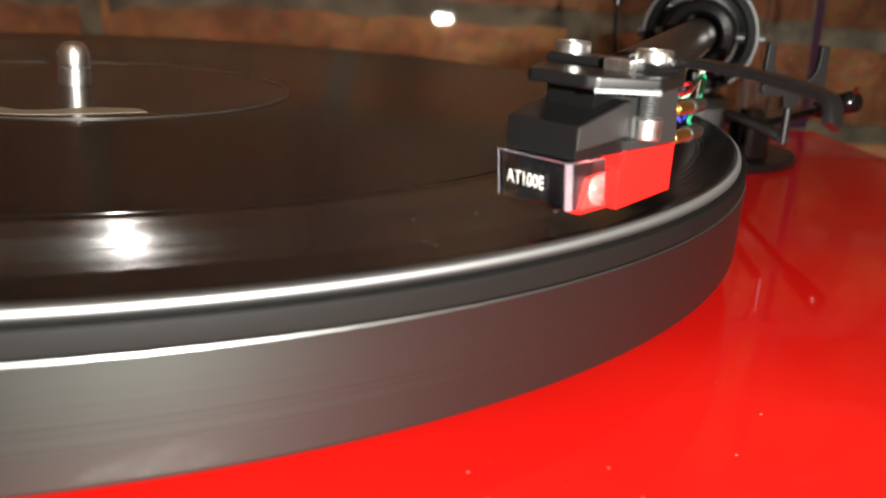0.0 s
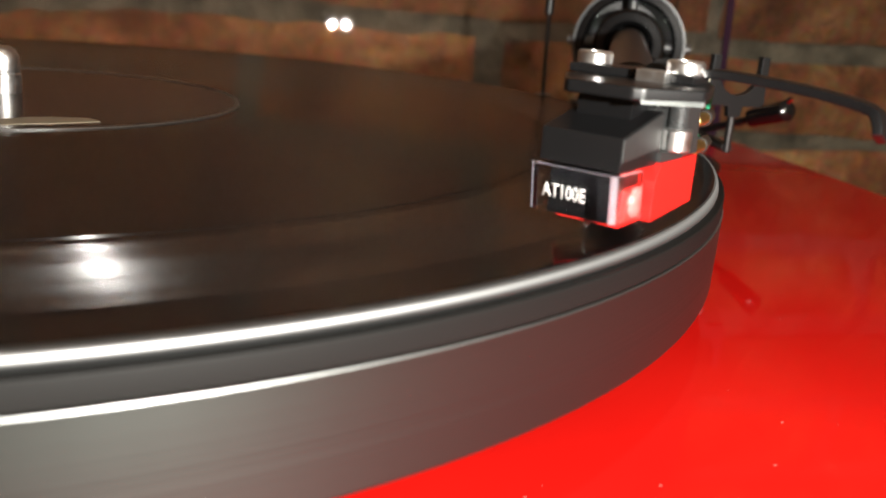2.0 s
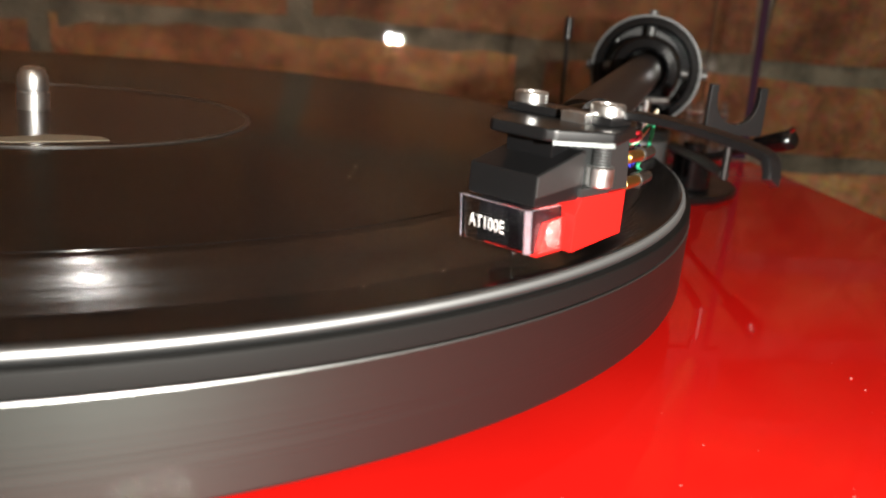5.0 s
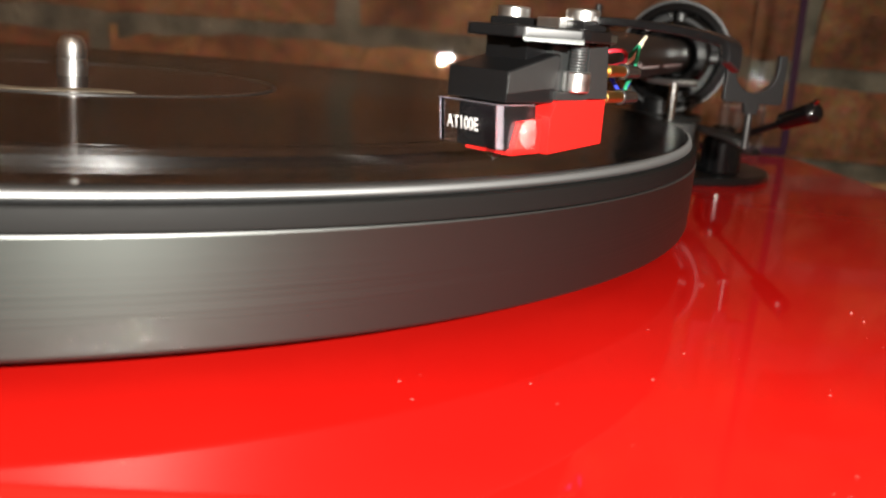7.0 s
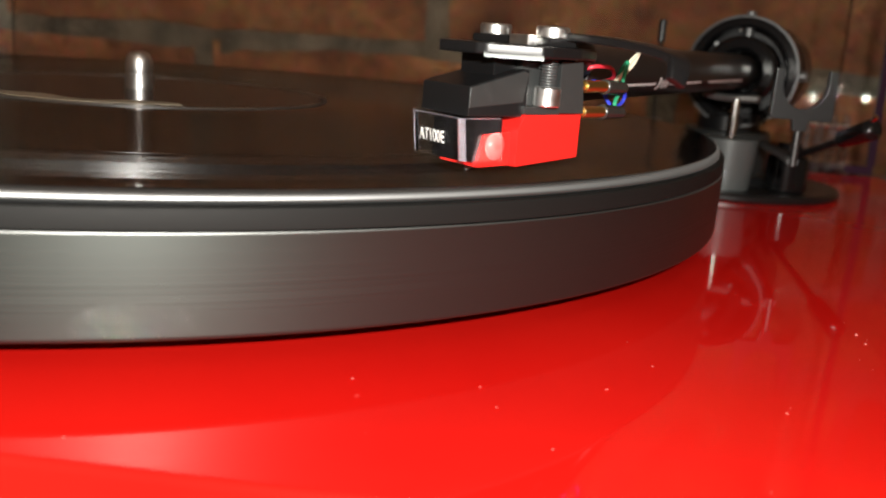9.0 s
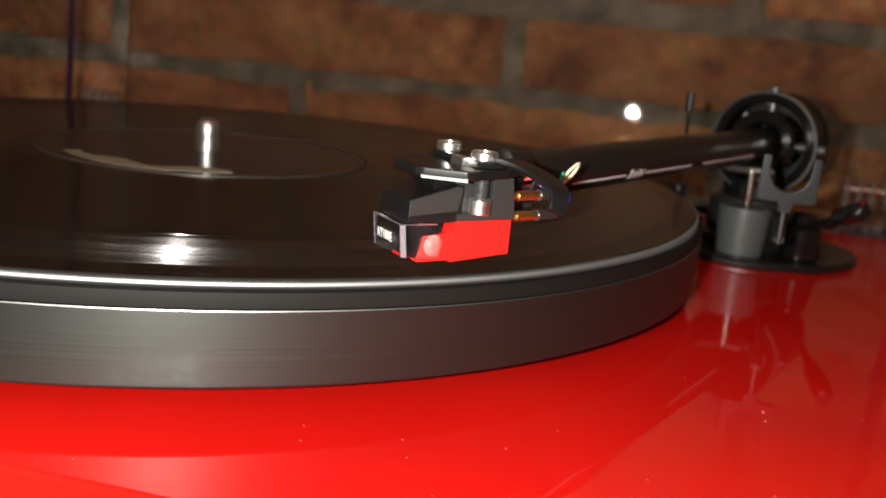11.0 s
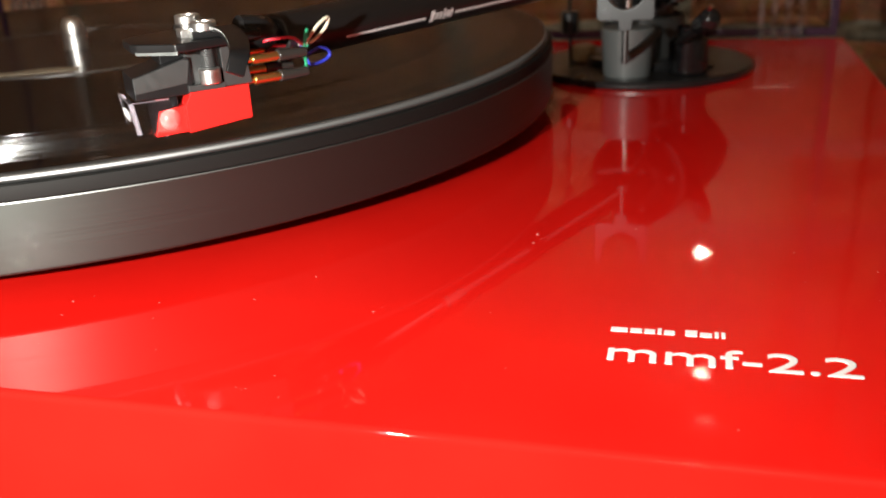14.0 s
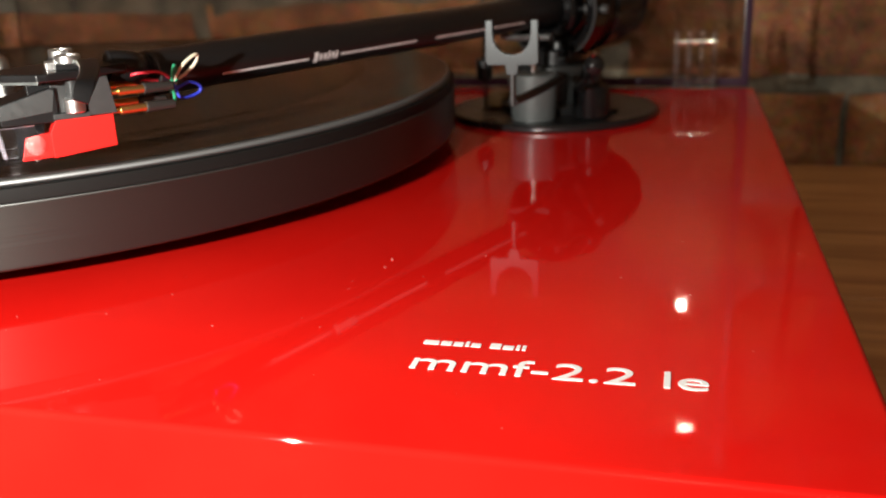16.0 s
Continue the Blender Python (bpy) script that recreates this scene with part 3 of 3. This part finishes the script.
part("post_tip", cylinder(bmesh.new(), at_arm(0.1470, 0.087, 0.1075), at_arm(0.1470, 0.087, 0.1150), 0.0014, None, 14, 0.0003), BLACK, tonearm)
part("plug", cylinder(bmesh.new(), at_arm(0.1520, 0.093, 0.0622), at_arm(0.1520, 0.093, 0.0685), 0.0046, 0.0043, 24, 0.0008), CORK, tonearm, "small tan plug")
part("stop_block", box(bmesh.new(), at_arm(0.1890, 0.0800, 0.0622), at_arm(0.1890, 0.0800, 0.0622) + Vector((0.0060, 0.0026, 0.0020)), 0.0004), CORK, tonearm, "small tan stop block")
part("plate_screw", cylinder(bmesh.new(), at_arm(0.1975, 0.0775, 0.0624), at_arm(0.1975, 0.0775, 0.0640), 0.0017, None, 16, 0.0003), BLACK_GLOSS, tonearm, "black plate screw")

# ---- headshell and cartridge ----
MM = 0.001
CART = pose(0.0932, -0.1110, RECORD, 0, 0, -48)
cartridge = thing("phono_cartridge", CART, "black phono cartridge with red stylus holder and clear guard", "cartridge")


def mm(outline):
    return [(a * MM, b * MM) for a, b in outline]


def block(outline, half, bevel=0.2, lo=None):
    return prism(bmesh.new(), mm(outline), "x", (-half if lo is None else lo) * MM, half * MM, bevel * MM)


part("nose", block([(-1.1, 9.8), (-1.1, 13.9), (8.6, 16.5), (9.4, 16.4), (9.4, 9.8)], 5.9, 0.32, -5.0), BLACK_SATIN, cartridge, "black wedge-shaped body nose")
part("body", block([(8.6, 10.2), (8.6, 17.6), (15.4, 17.6), (15.4, 10.2)], 5.0, 0.3), CHEEK, cartridge)
part("rear_block", block([(15.0, 10.45), (15.0, 17.9), (19.3, 17.9), (20.3, 10.45)], 6.3, 0.2), CHEEK, cartridge, "dark grey rear terminal block")
part("ear", block([(8.4, 10.25), (8.4, 11.4), (15.2, 11.4), (15.2, 10.25)], 6.5, 0.15, 4.8), CHEEK, cartridge, "dark ledge under the screw nut")
part("nose_cheek", prism(bmesh.new(), mm([(-1.0, 11.0), (-1.0, 13.7), (8.3, 16.2), (9.2, 15.9), (8.4, 11.9)]), "x", 5.85 * MM, 6.02 * MM, 0.05 * MM, 1), NOSE_SIDE, cartridge, "side facet of the nose, torch sheen put into its grey")
part("mount", block([(4.5, 15.2), (4.5, 18.3), (16.0, 18.3), (16.0, 15.2)], 3.8, 0.3), BLACK, cartridge)
holder = part("stylus_holder", block([(7.4, 2.9), (19.4, 4.1), (19.4, 10.4), (8.6, 10.2), (7.4, 8.0)], 6.7, 0.15), RED_PLASTIC, cartridge, "bright red plastic stylus holder")
part("holder_front", block([(1.6, 2.7), (7.5, 2.9), (7.5, 7.8), (2.8, 7.2)], 5.3, 0.2, -3.4), RED_PLASTIC, holder, "narrow red front of the holder")
part("holder_face", block([(1.2, 3.4), (1.8, 3.0), (6.5, 7.4), (6.5, 9.7), (1.2, 9.7)], 4.4, 0.2), BLACK_GLOSS, cartridge, "black face behind the guard")
lens = bmesh.new()
lathe(lens, [(0, 0.9 * MM), (0.8 * MM, 0.8 * MM), (1.5 * MM, 0.45 * MM), (1.9 * MM, 0), (1.9 * MM, -0.3 * MM), (0, -0.3 * MM)], 32)
lens.transform(Matrix.Translation((5.35 * MM, 4.5 * MM, 5.7 * MM)) @ pose(0, 0, 0, 0, 90, 0))
part("boss", lens, BOSS, holder, "pale round boss")
guard = bmesh.new()
outer = [(-5.4, 5.2), (-5.4, -1.5), (-5.0, -2.0), (5.7, -2.0), (6.1, -1.5), (6.2, 5.2)]
inner = [(5.5, 5.2), (5.4, -1.2), (-4.7, -1.2), (-4.7, 5.2)]
prism(guard, mm(outer + inner), "z", 3.7 * MM, 9.6 * MM, 0.2 * MM, 2)


def shear(bm):
    """The guard leans forward towards its top."""
    for v in bm.verts:
        v.co.y += (v.co.z - 6 * MM) * -0.12
    return bm


shear(guard)
part("guard", guard, CLEAR, cartridge, "clear plastic stylus guard").visible_shadow = False
# Strips add the lit look of the clear guard's corners and top edges.
part("guard_corner", shear(prism(bmesh.new(), mm([(-5.43, -1.50), (-5.02, -2.03), (-4.85, -2.03), (-5.05, -1.45)]), "z", 3.8 * MM, 9.5 * MM)), GUARD_GLINT, cartridge, "guard corner with painted edge light")
part("guard_corner", shear(prism(bmesh.new(), mm([(5.55, -2.03), (5.72, -2.03), (6.13, -1.5), (6.13, -1.2), (5.80, -1.5)]), "z", 3.8 * MM, 9.5 * MM)), GUARD_GLINT, cartridge, "guard corner with painted edge light")
for low, high in (((-5.3, -2.03, 9.52), (6.0, -1.90, 9.62)), ((6.06, -1.5, 9.52), (6.2, 5.0, 9.62))):
    part("guard_edge", shear(box(bmesh.new(), [a * MM for a in low], [b * MM for b in high], 0.025 * MM)), GUARD_GLINT, cartridge, "guard edge with a painted glint")
letters("AT100E", "model_lettering", WHITE, cartridge, Matrix.Translation((-3.5 * MM, -2.08 * MM, 5.7 * MM)) @ pose(0, 0, 0, 96.8, 0, 0), 5.9 * MM, 1.75 * MM, 0.00005, "white printed model lettering", 0.014)
part("cantilever", cylinder(bmesh.new(), (-0.2 * MM, 7.4 * MM, 3.0 * MM), (-0.5 * MM, 4.2 * MM, 1.5 * MM), 0.34 * MM, 0.28 * MM, 10), NICKEL, cartridge, "thin metal cantilever")
part("stylus", cylinder(bmesh.new(), (-0.5 * MM, 4.2 * MM, 1.7 * MM), (-0.5 * MM, 4.4 * MM, 0.02 * MM), 0.24 * MM, 0.03 * MM, 10), CHROME, cartridge, "tiny steel stylus tip")
for u, z in ((-4.6, 14.4), (5.0, 14.4), (-4.6, 10.6), (5.0, 10.6)):
    pin = part("pin", cylinder(bmesh.new(), (u * MM, 19.5 * MM, z * MM), (u * MM, 22.5 * MM, z * MM), 0.6 * MM, None, 12), GOLD, cartridge, "gold contact pin")
    part("clip", cylinder(bmesh.new(), (u * MM, 21.0 * MM, z * MM), ((u - 0.8) * MM, 26.6 * MM, z * MM), 0.95 * MM, 0.85 * MM, 14, 0.0001), GOLD, pin, "gold crimped clip")
    part("sleeve", cylinder(bmesh.new(), ((u - 0.8) * MM, 26.0 * MM, z * MM), ((u - 2.6) * MM, 32.5 * MM, (z - 0.2) * MM), 1.2 * MM, 1.0 * MM, 14, 0.0003), SLEEVE, pin, "dark shrink sleeve")

headshell = thing("headshell", CART, "black headshell with two steel screws and a finger lift", "headshell")
part("shell_plate", prism(bmesh.new(), mm([(-2.6, -0.4), (5.8, -0.5), (7.0, 0.3), (11.8, 6.2), (11.6, 8.0), (9.0, 16.0), (4.6, 23.5), (-4.2, 23.5), (-8.2, 15.5), (-7.8, 8.0), (-3.4, 0.2)]), "z", 18.2 * MM, 19.8 * MM, 0.35 * MM, 3), BLACK_SATIN, headshell, "flat black headshell plate with bevelled edge")
facet = bmesh.new()
low = [(6.9, 0.0), (12.0, 6.2), (11.0, 7.0), (6.2, 1.2)]
high = [(6.45, 0.35), (11.5, 6.5), (10.9, 6.9), (5.9, 0.8)]
ring = [[facet.verts.new((a * MM, b * MM, z * MM)) for a, b in pts] for pts, z in ((low, 17.9), (high, 19.75))]
facet.faces.new(ring[0][::-1])
facet.faces.new(ring[1])
for k in range(4):
    facet.faces.new((ring[0][k], ring[0][(k + 1) % 4], ring[1][(k + 1) % 4], ring[1][k]))
bmesh.ops.recalc_face_normals(facet, faces=facet.faces)
bmesh.ops.bevel(facet, geom=facet.edges[:], offset=0.1 * MM, segments=2, affect="EDGES", profile=0.6)
part("edge_facet", facet, FACET, headshell, "bevelled edge facet with painted grey sheen")
part("clamp_block", box(bmesh.new(), (1.6 * MM, 8.6 * MM, 19.7 * MM), (5.6 * MM, 10.6 * MM, 21.2 * MM), 0.2 * MM), NICKEL, headshell, "small bright nickel block")
part("clamp_bar", box(bmesh.new(), (-8.6 * MM, 10.0 * MM, 19.8 * MM), (8.6 * MM, 15.2 * MM, 21.0 * MM), 0.3 * MM), BLACK_SATIN, headshell)
for s in (-1, 1):
    u = s * 6.3
    thread = [(0, 11.3 * MM)]
    for k in range(22):
        z = (11.3 + 0.4 * k) * MM
        thread += [(1.0 * MM, z), (1.28 * MM, z + 0.14 * MM), (1.28 * MM, z + 0.22 * MM)]
    screw = part("screw", lathe(bmesh.new(), thread + [(1.2 * MM, 21.2 * MM), (0, 21.2 * MM)], 20, (u * MM, 12.6 * MM, 0)), GREY, headshell, "threaded steel mounting screw")
    head = bmesh.new()
    lathe(head, [(r * MM, z * MM) for r, z in ((0, 20.9), (2.2, 20.9), (2.35, 21.1), (2.35, 22.3), (2.15, 22.55), (1.3, 22.55), (1.2, 21.9), (0, 21.9))], 36, (u * MM, 12.6 * MM, 0))
    part("screw_head", head, NICKEL, screw, "bright steel socket head")
    part("nut", cylinder(bmesh.new(), (u * MM, 12.6 * MM, 11.4 * MM), (u * MM, 12.6 * MM, 14.2 * MM), 1.95 * MM, None, 24, 0.0002), NICKEL, screw, "round steel nut")


def ribbon(bm, points, wide, thick):
    """A flat strap along a smooth line, lying across v."""
    rows, pts = [], smooth_line(points, 6)
    for i, p in enumerate(pts):
        d = (pts[min(i + 1, len(pts) - 1)] - pts[max(i - 1, 0)]).normalized()
        side = (Vector((0, 1, 0)) - d * d.y).normalized()
        flat = d.cross(side)
        w = wide * (1.0 - 0.3 * i / len(pts)) / 2
        rows.append([bm.verts.new(p + a * side * w + e * flat * thick / 2) for a, e in ((1, 1), (-1, 1), (-1, -1), (1, -1))])
    for a, b in zip(rows, rows[1:]):
        for k in range(4):
            bm.faces.new((a[k], a[(k + 1) % 4], b[(k + 1) % 4], b[k]))
    bm.faces.new(rows[0][::-1])
    bm.faces.new(rows[-1])
    bmesh.ops.recalc_face_normals(bm, faces=bm.faces)
    bmesh.ops.bevel(bm, geom=[e for e in bm.edges if e.calc_face_angle(0) > 1.0], offset=0.00015, segments=1, affect="EDGES")
    return bm


lift = bmesh.new()
to_cart = CART.inverted()
line = [Vector(p) * MM for p in ((6.5, 14.2, 20.6), (9.0, 15.4, 21.2), (14.0, 15.4, 21.1), (21.0, 14.6, 20.6), (26.5, 13.4, 19.9), (28.8, 12.6, 19.2), (29.7, 11.8, 17.9), (30.0, 11.2, 16.6))]
ribbon(lift, line, 0.0040, 0.0011)
part("finger_lift", lift, BLACK, headshell, "thin black curved finger lift")
neck = [Vector((0, 20.5 * MM, 19.0 * MM)), Vector((-1.2 * MM, 25.0 * MM, 18.4 * MM)), to_cart @ (ARM @ Vector((0, -0.186, TUBE_Z + 0.0012))), to_cart @ (ARM @ Vector((0, -0.176, TUBE_Z)))]
part("neck", wire(bmesh.new(), neck, 0.0032, 14, 6), BLACK_SATIN, headshell, "black neck to the arm tube")


def leads(name, mat, label, points):
    solid_points = [to_cart @ Vector(p) for p in points]
    part(name, wire(bmesh.new(), solid_points, 0.00033, 8, 8), mat, cartridge, label)


def sleeve_end(u, z):
    return tuple(CART @ Vector(((u - 2.5) * MM, 32.3 * MM, (z - 0.2) * MM)))


TAIL = [(0.1150, -0.0840, 0.0985), (0.1118, -0.0815, 0.0985)]
leads("lead", W_WHITE, "white signal lead", [(0.1172, -0.0868, 0.0980), (0.1184, -0.0880, 0.1000), (0.1200, -0.0868, 0.1024), (0.1213, -0.0850, 0.1037), (0.1214, -0.0838, 0.1034), (0.1204, -0.0842, 0.1014), (0.1182, -0.0862, 0.0992)] + TAIL)
leads("lead", W_GREEN, "green signal lead", [sleeve_end(5.0, 10.6), (0.1180, -0.0892, 0.0955), (0.1186, -0.0905, 0.0980), (0.1190, -0.0907, 0.1008), (0.1192, -0.0898, 0.1022), (0.1186, -0.0882, 0.1010), (0.1176, -0.0872, 0.0985)] + TAIL)
leads("lead", W_BLUE, "blue signal lead", [sleeve_end(5.0, 14.4), (0.1180, -0.0880, 0.0972), (0.1192, -0.0848, 0.0979), (0.1201, -0.0824, 0.0971), (0.1200, -0.0818, 0.0957), (0.1188, -0.0838, 0.0948), (0.1175, -0.0865, 0.0952)] + TAIL)
leads("lead", W_RED, "red signal lead", [sleeve_end(-4.6, 14.4), (0.1118, -0.0930, 0.0998), (0.1128, -0.0960, 0.1010), (0.1150, -0.0952, 0.1014), (0.1168, -0.0918, 0.1010), (0.1172, -0.0890, 0.0995)] + TAIL)

# ---- dust cover, raised on its hinges ----
cover = thing("dust_cover", pose(0, BACK + 0.001, PLINTH, -3.2), "smoked clear acrylic dust cover standing open on clear hinges", "dust cover")
COVER_H, COVER_D = 0.32, 0.055
half_lo, half_hi = LEFT + 0.004, RIGHT - 0.003
panes = [("back_pane", (half_lo, COVER_D - 0.003, 0.004), (half_hi, COVER_D, COVER_H)), ("side_pane", (half_hi - 0.003, 0.0, 0.004), (half_hi, COVER_D - 0.003, COVER_H)), ("side_pane", (half_lo, 0.0, 0.004), (half_lo + 0.003, COVER_D - 0.003, COVER_H))]
for name, lo, hi in panes:
    ob = part(name, box(bmesh.new(), lo, hi, 0.0005, 1), ACRYLIC if name == "back_pane" else SIDE_ACRYLIC, cover)
    ob.visible_shadow = False
part("pane_edge", box(bmesh.new(), (half_hi - 0.0031, -0.0012, 0.004), (half_hi + 0.0001, -0.0001, COVER_H), 0.0003), ACRYLIC_EDGE, cover, "violet tinted pane edge")
part("pane_edge", box(bmesh.new(), (half_lo - 0.0001, -0.0012, 0.004), (half_lo + 0.0031, -0.0001, COVER_H), 0.0003), ACRYLIC_EDGE, cover, "violet tinted pane edge")
part("pane_edge", box(bmesh.new(), (half_lo, -0.0002, 0.0005), (half_hi, 0.0030, 0.0040), 0.0003), ACRYLIC_EDGE, cover, "violet tinted lower edge")
for x in (0.2265, -0.137):
    hinge = part("hinge", box(bmesh.new(), (x - 0.0085, -0.008, 0.0), (x + 0.0085, -0.0015, 0.003), 0.0006), CLEAR, cover, "clear plastic hinge")
    for dx in (-0.0078, -0.0026, 0.0026, 0.0078):
        part("hinge_lug", prism(bmesh.new(), [(-0.0075, 0.0), (-0.0015, 0.0), (-0.0015, 0.0205), (-0.0028, 0.0238), (-0.0045, 0.0246), (-0.0062, 0.0232), (-0.0075, 0.0190)], "x", x + dx - 0.0011, x + dx + 0.0011, 0.0004), HINGE, hinge)
    part("hinge_pin", cylinder(bmesh.new(), (x - 0.009, -0.0045, 0.0195), (x + 0.009, -0.0045, 0.0195), 0.0013, None, 12), CHROME, hinge, "steel hinge pin")

# ---- dust on the lacquer ----
rnd = random.Random(5)
specks = bmesh.new()
for n in range(130):
    x, y = rnd.uniform(-0.02, 0.24), rnd.uniform(-0.155, 0.02)
    if math.hypot(x, y) < 0.154:
        continue
    s = rnd.choice((0.00005, 0.00007, 0.00009, 0.00013))
    bmesh.ops.create_icosphere(specks, subdivisions=1, radius=s, matrix=pose(x, y, PLINTH + s * 0.4) @ Matrix.Diagonal((rnd.uniform(0.7, 2.0), 1, 0.6, 1)))
for x, y, s in ((0.1631, -0.0857, 0.00028), (0.163, -0.0905, 0.0002)):
    bmesh.ops.create_icosphere(specks, subdivisions=1, radius=s, matrix=pose(x, y, PLINTH + s * 0.4))
solid("dust_specks", specks, DUST, "pale dust specks on the red lacquer", "dust", "stuff")

# ---- brick wall ----
wall = thing("wall_brick", pose(0, WALL, 0), "old reddish brown brick wall with grey mortar", "wall", kind="structure")
part("mortar", box(bmesh.new(), (-1.6, 0.006, -0.75), (1.6, 0.10, 2.75)), MORTAR, wall, "rough grey mortar")


def brick_mesh(seed, length, tall, deep=0.018):
    """A worn brick: an uneven face with crumbled edges, and plain sides."""
    bm = bmesh.new()
    nx, nz = 14, 5
    grid = []
    for k in range(nz + 1):
        row = []
        for i in range(nx + 1):
            s, r = i / nx, k / nz
            x, z = (s - 0.5) * length, (r - 0.5) * tall
            edge = min(s, 1 - s) * length, min(r, 1 - r) * tall
            near = min(edge)
            drop = 0.0042 * max(0.0, 1 - near / 0.007) ** 2
            q = Vector((x * 32 + seed * 9.1, seed * 3.7, z * 32))
            y = drop + 0.0028 * noise.noise(q) + 0.0012 * noise.noise(q * 3.1)
            wob = 0.0035 * noise.noise(q * 0.9 + Vector((5, 2, 1))) + 0.0014 * noise.noise(q * 2.7)
            if edge[0] < 1e-6:
                x += wob * (1 if s > 0.5 else -1)
            if edge[1] < 1e-6:
                z += wob * (1 if r > 0.5 else -1)
            row.append(bm.verts.new((x, y, z)))
        grid.append(row)
    for k in range(nz):
        for i in range(nx):
            bm.faces.new((grid[k][i], grid[k][i + 1], grid[k + 1][i + 1], grid[k + 1][i]))
    rim = grid[0] + [row[-1] for row in grid[1:]] + grid[-1][-2::-1] + [row[0] for row in grid[-2:0:-1]]
    back = [bm.verts.new((v.co.x, deep, v.co.z)) for v in rim]
    n = len(rim)
    for i in range(n):
        bm.faces.new((rim[(i + 1) % n], rim[i], back[i], back[(i + 1) % n]))
    bmesh.ops.recalc_face_normals(bm, faces=bm.faces)
    return mesh_from(bm, "brick", BRICK)


PITCH, LENGTH, JOINT = 0.0560, 0.272, 0.0125
kinds = [brick_mesh(40 + k, LENGTH - JOINT, PITCH - JOINT) for k in range(7)]
rest_wall = bmesh.new()
rnd = random.Random(11)
for row in range(-13, 47):
    z = 0.1225 + PITCH * row
    for col in range(-6, 7):
        x = -0.0935 + LENGTH * (col + (0.5 if row % 2 else 0.0)) + rnd.uniform(-0.006, 0.006)
        if abs(x) > 1.5:
            continue
        if -3 <= row <= 6 and abs(x) < 0.75:
            ob = new("brick", kinds[rnd.randrange(7)])
            ob.parent = wall
            ob.location = (x, rnd.uniform(-0.002, 0.002), z + rnd.uniform(-0.002, 0.002))
            if rnd.random() < 0.5:
                ob.rotation_euler = (0, math.pi, 0)
        else:
            piece = bmesh.ops.create_cube(rest_wall, size=1.0, matrix=Matrix.Translation((x, 0.008, z)) @ Matrix.Diagonal((LENGTH - JOINT, 0.016, PITCH - JOINT, 1)))
far = part("bricks", rest_wall, BRICK, wall)
far["kind"] = "stuff"
